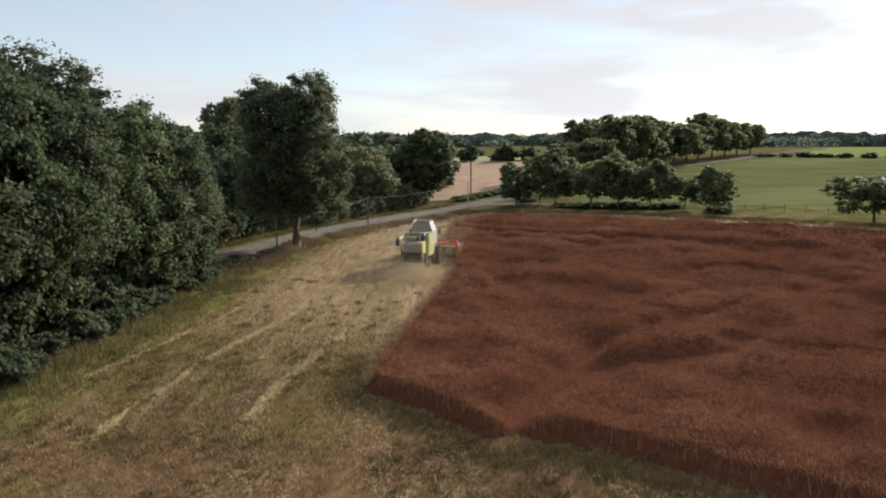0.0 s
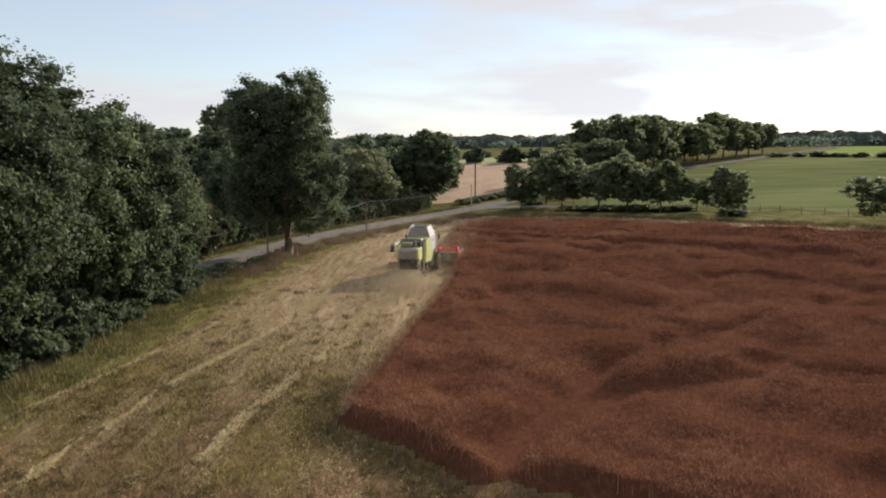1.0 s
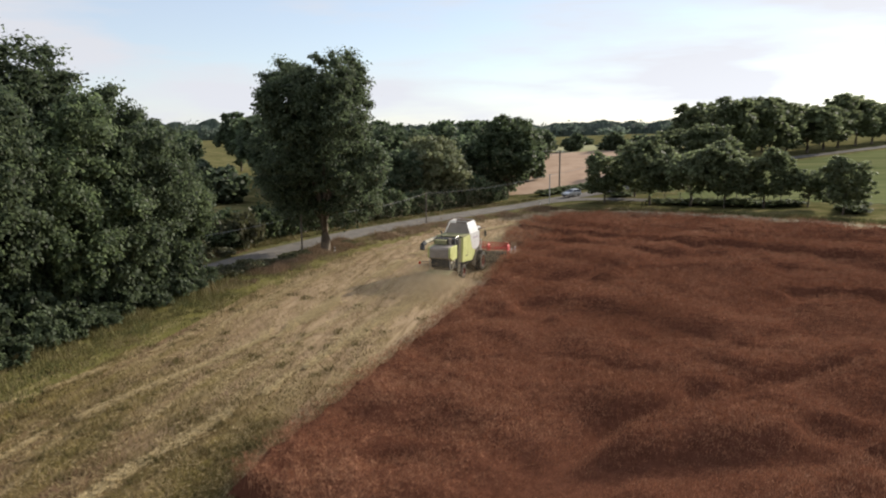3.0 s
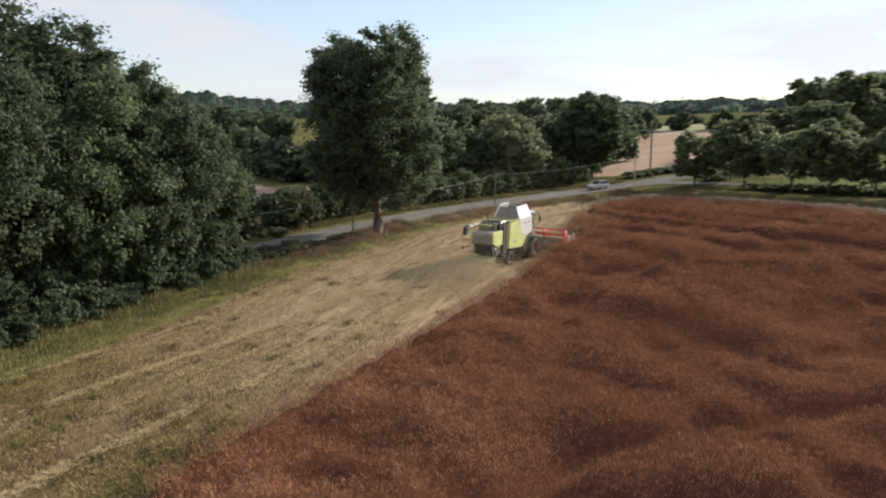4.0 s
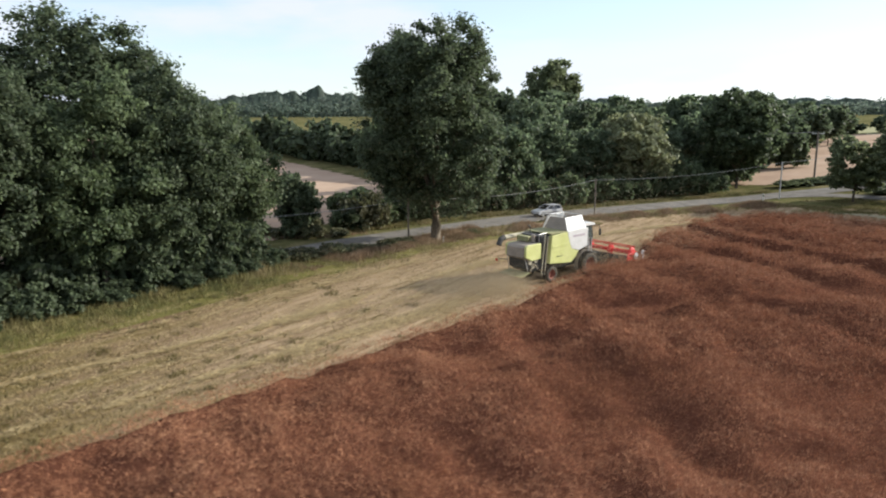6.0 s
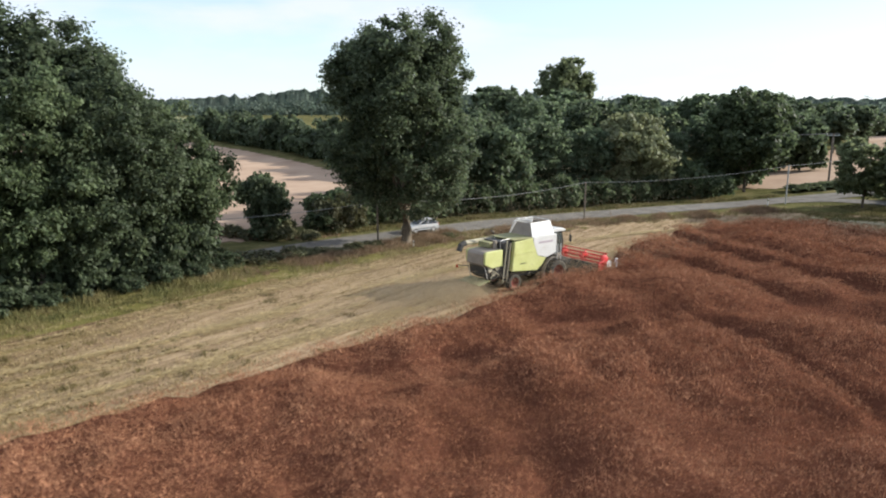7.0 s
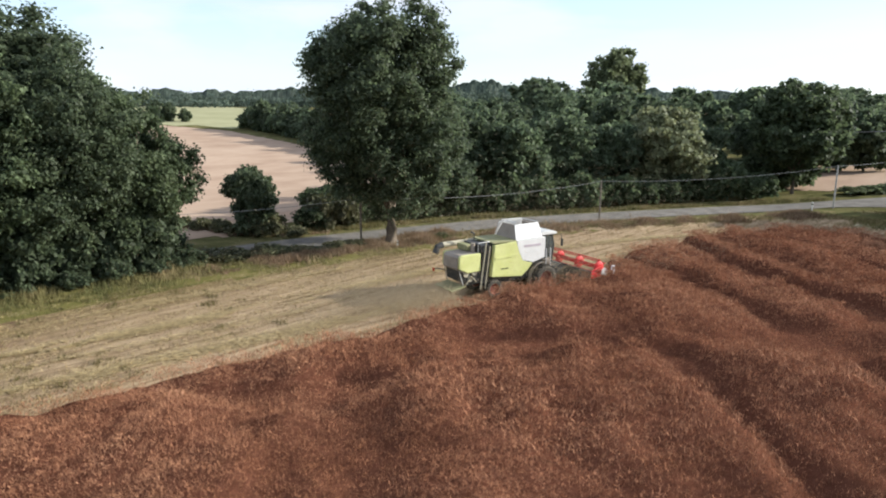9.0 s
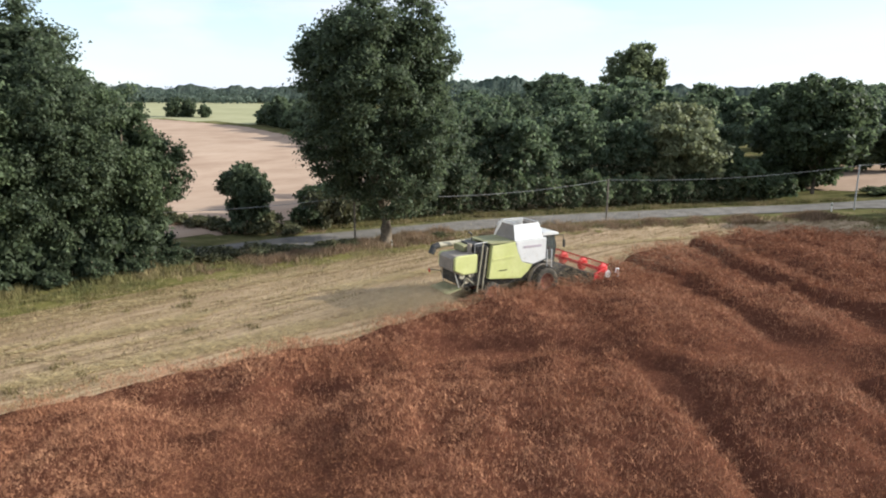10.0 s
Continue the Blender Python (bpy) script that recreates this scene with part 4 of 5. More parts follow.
BRAMBLE = crown_mesh("bramble", 99, (0, 0, 0.6), (1.7, 1.5, 0.85), 34, 60, 0.17, M_LEAF_BRAMBLE, 0.34, -0.5, 5)
for i, (x, y, s) in enumerate([(-34.2, 84.6, 1.0), (-31.4, 86.2, 1.1), (-36.8, 84.2, 0.8), (-39.6, 83.6, 0.9), (-42.6, 83.0, 0.8), (-45.5, 82.4, 0.9), (-29.2, 88.4, 0.8), (-41.0, 84.6, 0.7), (-32.6, 87.6, 1.2)]):
    make_bush("bramble_bush", BRAMBLE, (x, y), "low dark bramble between the road and the pale field", "bush", "roadside brambles", i * 83, (s, s, s * (0.8 + 0.2 * (i % 3))))
for i, (x, y, s) in enumerate([(-24.6, 77.0, 1.1), (-22.9, 79.6, 0.8), (-22.4, 82.0, 0.6), (-21.2, 85.4, 0.5), (-19.6, 91.0, 0.45), (-18.0, 98.4, 0.4), (-25.4, 74.4, 1.3), (-23.6, 77.6, 0.95), (-22.8, 80.8, 0.85), (-22.0, 83.6, 0.8), (-21.1, 87.0, 0.7), (-20.3, 88.8, 0.6)]):
    make_bush("verge_bush", BRAMBLE, (x, y), "low green weedy bush on the road verge", "bush", "verge bushes", i * 67, (s * 1.2, s * 1.2, s * (0.6 + 0.15 * (i % 3))))
make_bush("field_bush", HEDGE, (-33.5, 96), "broad green bush beside the road", scale=(1.3, 1.3, 1.25), turn=50)
make_bush("field_bush", BRAMBLE, (-30.4, 94.0), "tall olive brown bramble thicket beside the road", scale=(2.0, 2.0, 3.0), turn=20)
make_bush("field_bush", HEDGE, (-31, 92), "low green bush beside the road", scale=(0.9, 0.9, 0.8), turn=150)
for i, (x, y, s) in enumerate([(-9, 184, 1.05), (-4, 187, 1.1), (0.2, 189.5, 1.1), (2.8, 191.0, 0.7)]):
    make_bush("field_hedge_bush", HEDGE, (x, y), "dark hedge tree at the edge of the pale field", "tree", "field hedge", i * 50, (s * 1.25, s * 1.25, s * 2.1))
# hedge round the left field
HEDGE_FAR = crown_mesh("hedge_tree", 97, (0, 0, 3.6), (5.2, 5.2, 4.2), 50, 60, 0.95, M_LEAF_OAK, 0.3, -0.9, 5, fine=0.5)
p = curve_points([(-54, 134), (-77, 145), (-92, 149), (-130, 161), (-182, 174)], 6.0)
for i, q in enumerate(p):
    make_bush("field_hedge_tree", HEDGE_FAR, (q[0] - 3, q[1] + 9), "dark hedge tree along the pale field", "tree", "field hedge", i * 53 % 360, (1.15, 1.15, 0.95 + 0.12 * (i % 4)))
for i, (x, y, s) in enumerate([(-242, 175, 0.75), (-240, 179, 0.7), (-233, 183, 0.5)]):
    make_bush("field_hedge_tree", HEDGE_FAR, (x, y), "lone dark tree on the far field edge", "tree", "field hedge", i * 50, (s, s, s * 1.4))
for i, (x, y) in enumerate([(-18, 196), (-24, 226), (-20, 252), (-12, 290), (2, 306), (14, 308), (28, 306), (40, 304), (60, 350), (20, 358), (-10, 352), (30, 300)]):
    make_bush("field_hedge_tree", HEDGE_FAR, (x, y), "dark hedge tree at the edge of the pale field", "tree", "field hedge", i * 50, (1, 1, 0.55 + 0.2 * (i % 3)))


for i, q in enumerate(curve_points([(138, 296), (190, 266), (330, 246)], 8.0)):
    make_bush("field_hedge_bush", HEDGE_FAR, (q[0], q[1]), "low dark hedge between the green fields", "bush", "far field hedge", i * 53 % 360, (0.95, 0.6, 0.22 + 0.04 * (i % 3)))


def woods_rise(a):
    """The distant woods climb a low hill between these bearings."""
    return 1 + 0.3 * smooth(106, 116, a) + 0.6 * smooth(121, 129, a) * (1 - smooth(135, 145, a)) - 0.2 * smooth(140, 150, a)


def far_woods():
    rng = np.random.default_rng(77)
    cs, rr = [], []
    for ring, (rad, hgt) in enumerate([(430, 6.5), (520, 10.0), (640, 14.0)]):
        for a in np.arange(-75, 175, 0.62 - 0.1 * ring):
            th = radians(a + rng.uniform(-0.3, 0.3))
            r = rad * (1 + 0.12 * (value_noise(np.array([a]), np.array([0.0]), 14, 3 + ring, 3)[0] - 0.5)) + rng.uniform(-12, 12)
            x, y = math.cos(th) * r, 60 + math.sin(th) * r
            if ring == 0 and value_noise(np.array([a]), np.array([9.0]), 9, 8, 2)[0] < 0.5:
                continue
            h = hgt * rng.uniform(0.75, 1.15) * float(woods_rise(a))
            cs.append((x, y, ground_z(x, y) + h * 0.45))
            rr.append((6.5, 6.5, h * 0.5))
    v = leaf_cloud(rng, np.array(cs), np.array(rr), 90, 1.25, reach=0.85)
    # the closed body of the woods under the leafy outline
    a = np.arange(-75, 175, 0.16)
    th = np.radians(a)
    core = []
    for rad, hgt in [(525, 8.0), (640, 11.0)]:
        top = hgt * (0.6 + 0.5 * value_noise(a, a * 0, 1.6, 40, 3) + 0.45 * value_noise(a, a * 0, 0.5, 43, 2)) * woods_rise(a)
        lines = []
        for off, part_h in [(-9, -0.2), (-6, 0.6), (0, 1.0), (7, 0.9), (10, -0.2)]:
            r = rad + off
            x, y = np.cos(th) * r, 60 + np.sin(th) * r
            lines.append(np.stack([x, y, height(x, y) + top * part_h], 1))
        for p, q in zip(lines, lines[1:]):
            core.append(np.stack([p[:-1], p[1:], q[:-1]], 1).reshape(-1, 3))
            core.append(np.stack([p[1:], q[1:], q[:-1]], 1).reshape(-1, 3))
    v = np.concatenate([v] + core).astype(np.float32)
    # skyline leaves and core share the haze-tinted leaf colour
    tagged(new("far_woods", polys("far_woods", v, 3, M_LEAF_HAZED)), "dark distant woods along the skyline", "woods", kind="stuff")


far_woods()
make_crop()
make_stubble()
make_litter()
make_verge()
make_windrow(WINDROWS[0], 0.34, 80, 31)
make_windrow(WINDROWS[1], 0.46, 70, 32)
make_windrow(WINDROWS[2], 0.3, 30, 33)
make_windrow(WINDROWS[3], 0.22, 18, 34)
make_windrow(WINDROWS[4], 0.5, 60, 35)


# ---------------------------------------------------------------- machines and small things
def box(bm, x0, x1, y0, y1, z0, z1, bevel=0.0):
    r = bmesh.ops.create_cube(bm, size=1)
    bmesh.ops.transform(bm, matrix=Matrix.Translation(((x0 + x1) / 2, (y0 + y1) / 2, (z0 + z1) / 2)) @ Matrix.Diagonal((x1 - x0, y1 - y0, z1 - z0, 1)), verts=r["verts"])
    if bevel:
        bmesh.ops.bevel(bm, geom=list({e for v in r["verts"] for e in v.link_edges}), offset=bevel, segments=2, affect="EDGES", profile=0.6)
    return bm


def prism(bm, outline, x0, x1, bevel=0.0):
    """An outline in (y, z) carried from x0 to x1."""
    a = [bm.verts.new((x0, y, z)) for y, z in outline]
    b = [bm.verts.new((x1, y, z)) for y, z in outline]
    faces = [bm.faces.new(a), bm.faces.new(b[::-1])]
    for i in range(len(a)):
        j = (i + 1) % len(a)
        faces.append(bm.faces.new((a[i], b[i], b[j], a[j])))
    if bevel:
        bmesh.ops.bevel(bm, geom=list({e for f in faces for e in f.edges}), offset=bevel, segments=2, affect="EDGES", profile=0.6)
    return bm


def plate(bm, corners, thick):
    """A flat panel with thickness through corners (3 or more points)."""
    vs = [Vector(c) for c in corners]
    n = (vs[1] - vs[0]).cross(vs[2] - vs[1]).normalized() * thick
    a, b = [bm.verts.new(v) for v in vs], [bm.verts.new(v + n) for v in vs]
    bm.faces.new(a[::-1])
    bm.faces.new(b)
    for i in range(len(a)):
        j = (i + 1) % len(a)
        bm.faces.new((a[i], a[j], b[j], b[i]))
    return bm


def rod(bm, pts, r, seg=8):
    tube_geo(bm, pts, [r] * len(pts), seg)
    return bm


def ring_profile(bm, profile, seg=28):
    """Turns a closed (x, radius) profile round the x axis."""
    rings = [[bm.verts.new((x, math.cos(k / seg * 2 * math.pi) * r, math.sin(k / seg * 2 * math.pi) * r)) for x, r in profile] for k in range(seg)]
    m = len(profile)
    for k in range(seg):
        a, b = rings[k], rings[(k + 1) % seg]
        for i in range(m):
            j = (i + 1) % m
            bm.faces.new((a[i], a[j], b[j], b[i]))
    return bm


def make_wheel(parent, at, radius, width, lugs, rim_mat, side):
    hub = new("wheel")
    hub.parent = parent
    hub.matrix_basis = pose(*at)
    w = width / 2
    bm = ring_profile(bmesh.new(), [(-w, radius * 0.58), (-w * 1.05, radius * 0.8), (-w * 0.85, radius * 0.93), (w * 0.85, radius * 0.93), (w * 1.05, radius * 0.8), (w, radius * 0.58)])
    for k in range(lugs):
        for s in (-1, 1):
            m = Matrix.Rotation((k + 0.25 * s) / lugs * 2 * math.pi, 4, "X") @ Matrix.Translation((s * w * 0.48, 0, radius * 0.95)) @ Matrix.Rotation(radians(32 * s), 4, "Z")
            r = bmesh.ops.create_cube(bm, size=1)
            bmesh.ops.transform(bm, matrix=m @ Matrix.Diagonal((w * 1.0, radius * 0.075, radius * 0.11, 1)), verts=r["verts"])
    part("tyre", bm, M_RUBBER, hub, "dusty ribbed tractor tyre")
    bm = ring_profile(bmesh.new(), [(-w * 0.9, radius * 0.6), (w * 0.9, radius * 0.6), (w * 0.8, radius * 0.5), (w * 0.2 * side, radius * 0.42), (w * 0.25 * side, radius * 0.02), (w * 0.05 * side, radius * 0.02), (0, radius * 0.45), (-w * 0.8, radius * 0.52)])
    for k in range(8):
        a = k / 8 * 2 * math.pi
        rod(bm, [(w * 0.2 * side, math.cos(a) * radius * 0.2, math.sin(a) * radius * 0.2), (w * 0.36 * side, math.cos(a) * radius * 0.2, math.sin(a) * radius * 0.2)], radius * 0.03, 6)
    part("rim", bm, rim_mat, hub, "painted steel rim")
    return hub


def make_combine():
    c = new("combine_harvester")
    tagged(c, "lime green and white combine harvester with red reel cutting the crop", "combine harvester")
    B = bmesh.new
    part("chassis", prism(B(), [(-6.2, 1.25), (-6.2, 2.3), (-5.2, 3.2), (-4.4, 3.7), (0.2, 3.8), (0.5, 1.5), (-0.6, 1.0), (-4.0, 0.95)], -0.95, 0.95, 0.04), M_DARK, c, "dark steel threshing body")
    for s in (1, -1):
        x0, x1 = (0.98, 1.36) if s > 0 else (-1.36, -0.98)
        part("side_panel", prism(B(), [(-4.55, 1.55), (-4.3, 3.8), (-2.45, 3.93), (-2.3, 3.3), (-1.9, 2.45), (-0.95, 2.2), (-1.35, 1.72), (-1.9, 1.32)], x0, x1, 0.05), M_LIME, c, "lime green side panel")
        part("panel_crease", plate(B(), [(s * 1.375, -4.25, 2.92), (s * 1.375, -2.4, 3.02), (s * 1.375, -2.3, 2.88), (s * 1.375, -4.28, 2.76)], 0.02 * -s), M_LIME, c)
        part("front_panel", prism(B(), [(-2.42, 3.95), (0.18, 4.0), (0.2, 2.5), (-0.9, 2.22), (-1.88, 2.47), (-2.28, 3.3)], x0, x1 + 0.01 * s if s > 0 else x1, 0.05), M_WHITE, c, "white front side panel")
        part("rear_panel", prism(B(), [(-7.1, 2.35), (-7.08, 3.2), (-6.9, 3.3), (-5.35, 3.32), (-5.3, 2.05), (-6.4, 2.0)], (0.92 if s > 0 else -1.14), (1.14 if s > 0 else -0.92), 0.07), M_LIME, c, "rounded lime green rear panel")
        bar = B()
        box(bar, (1.372 if s > 0 else -1.382), (1.382 if s > 0 else -1.372), -3.75, -3.1, 2.02, 2.09)
        part("model_mark", bar, M_LETTER, c, "dark lettering bar")
        bar = B()
        box(bar, (1.384 if s > 0 else -1.394), (1.394 if s > 0 else -1.384), -1.75, -0.25, 3.42, 3.58)
        part("maker_mark", bar, M_LETTER_RED, c, "faded dark lettering bar")
        arch = B()
        pts = [(math.cos(radians(a)) * 1.12, 1.0 + math.sin(radians(a)) * 1.14) for a in range(-5, 200, 12)]
        for (y0, z0), (y1, z1) in zip(pts, pts[1:]):
            plate(arch, [(s * 1.05, y0, z0), (s * 1.4, y0, z0), (s * 1.4, y1, z1), (s * 1.05, y1, z1)], 0.04)
        if s > 0:
            part("mudguard", arch, M_GREY, c, "dusty grey wheel mudguard")
        else:
            arch.free()
    part("rear_hood", prism(B(), [(-7.18, 2.3), (-7.14, 3.1), (-6.95, 3.28), (-5.4, 3.34), (-5.3, 2.0), (-6.6, 1.95)], -0.91, 0.91, 0.06), M_GREY, c, "dusty grey rear hood")
    part("chopper", prism(B(), [(-6.85, 1.45), (-6.95, 2.25), (-5.2, 2.25), (-5.2, 1.1), (-6.2, 1.05)], -0.9, 0.9, 0.05), M_DARK, c, "dark straw chopper")
    part("spreader_plate", plate(B(), [(-1.15, -6.6, 1.12), (1.15, -6.6, 1.12), (1.2, -7.75, 0.9), (-1.2, -7.75, 0.9)], 0.06), M_OLIVE, c, "dusty olive spreader plate")
    for y, z in ((-6.45, 1.9), (-6.1, 1.55), (-5.75, 1.95)):
        part("chopper_drive", ring_profile(B(), [(0.93, 0.04), (0.93, 0.2), (1.02, 0.2), (1.02, 0.04)], 16), M_BEIGE, c, "dusty pale drive pulley").matrix_basis = pose(0, y, z)
    part("drive_link", rod(B(), [(1.06, -6.5, 1.2), (1.06, -6.1, 1.75), (1.06, -5.6, 1.3)], 0.05, 6), M_BEIGE, c, "dusty pale linkage")
    for x in (-1.05, 1.0):
        part("spreader_stay", rod(B(), [(x, -6.7, 1.15), (x * 0.95, -7.0, 2.2)], 0.035, 6), M_STEEL, c)
    ladder = part("ladder", rod(B(), [(1.24, -5.02, 0.75), (1.2, -4.62, 3.75)], 0.045), M_BEIGE, c, "pale steel access ladder")
    part("ladder_rail", rod(B(), [(1.24, -5.42, 0.75), (1.2, -4.98, 3.75), (1.14, -4.9, 4.05)], 0.045), M_BEIGE, ladder)
    for k in range(8):
        z = 0.95 + k * 0.36
        part("rung", rod(B(), [(1.215 - 0.006 * k, -5.4 + 0.049 * k, z), (1.215 - 0.006 * k, -5.0 + 0.049 * k, z)], 0.02, 6), M_DARK, ladder)
    part("engine_deck", box(B(), -1.34, 1.34, -4.45, -2.42, 3.92, 4.0, 0.02), M_OLIVE, c, "dusty olive engine deck")
    part("engine_bay", box(B(), -1.05, 1.1, -5.35, -4.5, 3.3, 3.86, 0.05), M_DARK, c, "dark open engine bay")
    part("engine_cover", box(B(), -1.0, 0.2, -5.95, -5.4, 3.36, 3.78, 0.06), M_OLIVE, c, "lime engine cover")
    part("air_filter", rod(B(), [(0.5, -5.6, 3.35), (0.5, -5.6, 3.95)], 0.16, 12), M_GREY, c)
    part("exhaust", rod(B(), [(-0.7, -4.7, 3.8), (-0.7, -4.7, 4.35), (-0.7, -4.95, 4.5)], 0.07, 8), M_DARK, c)
    part("deck_rail", rod(B(), [(1.02, -5.5, 3.3), (1.02, -5.5, 4.0), (0.98, -4.5, 4.05)], 0.03, 6), M_STEEL, c)
    part("unloading_auger", rod(B(), [(-1.45, -1.2, 3.75), (-1.5, -2.0, 3.72), (-1.5, -6.9, 3.62)], 0.19, 12), M_BEIGE, c, "dusty pale folded unloading auger tube")
    part("auger_spout", rod(B(), [(-1.5, -6.85, 3.62), (-1.52, -7.25, 3.5), (-1.52, -7.45, 3.05)], 0.23, 12), M_DARK, c, "dark rubber auger spout")
    lamp_arm = part("light_arm", rod(B(), [(-0.9, -7.0, 1.95), (-1.75, -7.4, 1.92), (-1.78, -7.4, 1.75)], 0.035, 6), M_DARK, c)
    part("tail_light", box(B(), -1.86, -1.66, -7.48, -7.42, 1.72, 1.95, 0.01), M_LAMP_RED, lamp_arm, "red tail light")
    # grain tank with raised flaps
    part("tank_rear_flap", plate(B(), [(-1.2, -2.38, 3.98), (1.2, -2.38, 3.98), (0.85, -2.05, 4.92), (-0.85, -2.05, 4.92)], 0.04), M_GREY, c, "grey grain tank flap")
    part("tank_front_flap", plate(B(), [(-1.2, 0.0, 3.98), (1.2, 0.0, 3.98), (0.85, -0.3, 4.92), (-0.85, -0.3, 4.92)], 0.04), M_GREY, c, "grey grain tank flap")
    for s in (1, -1):
        part("tank_side_flap", plate(B(), [(s * 1.32, -2.5, 3.96), (s * 1.32, -0.1, 4.0), (s * 0.93, -0.25, 5.06), (s * 0.93, -2.36, 5.02)], 0.05), M_WHITE, c, "white raised grain tank flap")
    part("tank_rail", rod(B(), [(-0.85, -2.1, 4.95), (-0.88, -2.15, 5.14), (0.88, -2.15, 5.14), (0.85, -2.1, 4.95)], 0.035, 6), M_WHITE, c, "white tank rail")
    part("tank_rail", rod(B(), [(-0.9, -2.15, 5.12), (-0.92, -0.3, 5.1), (0.9, -0.3, 5.1)], 0.03, 6), M_WHITE, c, "white tank rail")
    # cab
    cab = part("cab_frame", box(B(), -0.98, 0.98, 0.25, 0.4, 1.9, 4.05, 0.03), M_DARK, c, "dark cab rear wall")
    for x in (-0.95, 0.95):
        part("cab_pillar", rod(B(), [(x, 1.15, 1.95), (x * 0.98, 1.35, 3.2), (x * 0.95, 1.2, 4.05)], 0.05, 6), M_DARK, cab)
        part("cab_window", plate(B(), [(x, 0.42, 2.0), (x, 1.12, 2.0), (x, 1.28, 3.2), (x * 0.97, 1.17, 4.0), (x * 0.97, 0.42, 4.0)], 0.015), M_GLASS, cab, "dark tinted cab window")
        part("mirror_arm", rod(B(), [(x, 1.2, 4.0), (x * 1.5, 1.6, 4.1), (x * 1.55, 1.65, 3.5)], 0.03, 6), M_DARK, cab)
        part("mirror", box(B(), x * 1.55 - 0.11, x * 1.55 + 0.11, 1.62, 1.68, 3.2, 3.75, 0.02), M_DARK, cab, "black wing mirror")
    part("windscreen", plate(B(), [(-0.92, 1.18, 2.0), (0.92, 1.18, 2.0), (0.92, 1.32, 3.2), (-0.92, 1.32, 3.2)], 0.015), M_GLASS, cab, "tinted windscreen")
    part("windscreen", plate(B(), [(-0.92, 1.32, 3.21), (0.92, 1.32, 3.21), (0.9, 1.2, 4.02), (-0.9, 1.2, 4.02)], 0.015), M_GLASS, cab, "tinted windscreen")
    part("seat", prism(B(), [(0.5, 2.0), (0.5, 3.2), (0.62, 3.2), (0.7, 2.5), (1.0, 2.5), (1.0, 2.0)], -0.3, 0.3, 0.04), M_DARK, cab)
    part("cab_roof", prism(B(), [(0.1, 4.06), (0.1, 4.26), (0.4, 4.34), (1.25, 4.3), (1.55, 4.16), (1.5, 4.06)], -1.05, 1.05, 0.05), M_WHITE, cab, "white cab roof")
    part("cab_floor", box(B(), -1.0, 1.0, 0.3, 1.3, 1.75, 1.9, 0.03), M_DARK, cab)
    steps = part("cab_platform", box(B(), 1.0, 1.42, 0.2, 0.75, 2.2, 2.28, 0.02), M_GREY, c, "cab access platform")
    for y in (0.26, 0.66):
        part("handrail", rod(B(), [(1.4, y, 1.5), (1.4, y, 3.15)], 0.03, 6), M_WHITE, steps, "pale handrail")
    for k in range(4):
        part("step", box(B(), 1.34, 1.46, 0.26, 0.66, 1.5 + 0.3 * k, 1.54 + 0.3 * k), M_GREY, steps)
    wheels = [make_wheel(c, (1.5, 0, 1.0), 1.0, 0.72, 18, M_RIM, 1), make_wheel(c, (-1.5, 0, 1.0), 1.0, 0.72, 18, M_RIM, -1),
              make_wheel(c, (1.2, -4.3, 0.68), 0.68, 0.45, 16, M_RIM, 1), make_wheel(c, (-1.2, -4.3, 0.68), 0.68, 0.45, 16, M_RIM, -1)]
    part("front_axle", rod(B(), [(-1.3, 0, 1.0), (1.3, 0, 1.0)], 0.16, 10), M_DARK, c)
    part("rear_axle", rod(B(), [(-1.1, -4.3, 0.7), (1.1, -4.3, 0.7)], 0.1, 8), M_DARK, c)
    # feeder and cutting table
    part("feeder_house", prism(B(), [(0.4, 1.3), (0.4, 2.0), (1.4, 2.0), (2.9, 1.45), (2.9, 0.5)], -0.75, 0.75, 0.05), M_DARK, c, "dark sloping feeder house")
    hd = part("cutting_table", prism(B(), [(2.85, 0.3), (2.85, 1.45), (2.95, 1.5), (3.05, 0.6), (3.35, 0.36), (4.35, 0.3), (4.5, 0.22), (3.1, 0.22)], -3.45, 3.45, 0.02), M_DARK, c, "dark cutting table trough")
    for x in (-3.5, 3.5):
        part("end_plate", prism(B(), [(2.8, 0.22), (2.8, 1.45), (3.3, 1.4), (4.4, 0.75), (5.0, 0.3), (4.6, 0.2)], x - 0.05, x + 0.05, 0.02), M_RED, hd, "red table end plate")
        part("end_guard", plate(B(), [(x + 0.06, 3.75, 1.2), (x + 0.06, 4.15, 1.1), (x + 0.06, 4.3, 1.5), (x + 0.06, 4.0, 1.72), (x + 0.06, 3.75, 1.55)], 0.03), M_WHITE, hd, "white reel drive guard")
        part("crop_divider", rod(B(), [(x * 1.03, 4.6, 0.35), (x * 1.05, 4.9, 1.4), (x * 1.06, 4.85, 1.75), (x * 1.07, 4.6, 1.8), (x * 1.07, 4.55, 1.5)], 0.06, 6), M_WHITE, hd, "white upright crop divider")
        part("reel_arm", rod(B(), [(x * 0.98, 2.9, 1.5), (x * 0.98, 3.8, 1.78)], 0.06, 6), M_RED, hd, "red reel arm")
    part("table_auger", rod(B(), [(-3.4, 3.3, 0.68), (3.4, 3.3, 0.68)], 0.26, 12), M_RED, hd, "red table auger")
    reel = new("reel")
    reel.parent = c
    reel.matrix_basis = pose(0, 3.75, 1.68)
    part("reel_shaft", rod(B(), [(-3.4, 0, 0), (3.4, 0, 0)], 0.12, 12), M_RED, reel, "red reel shaft")
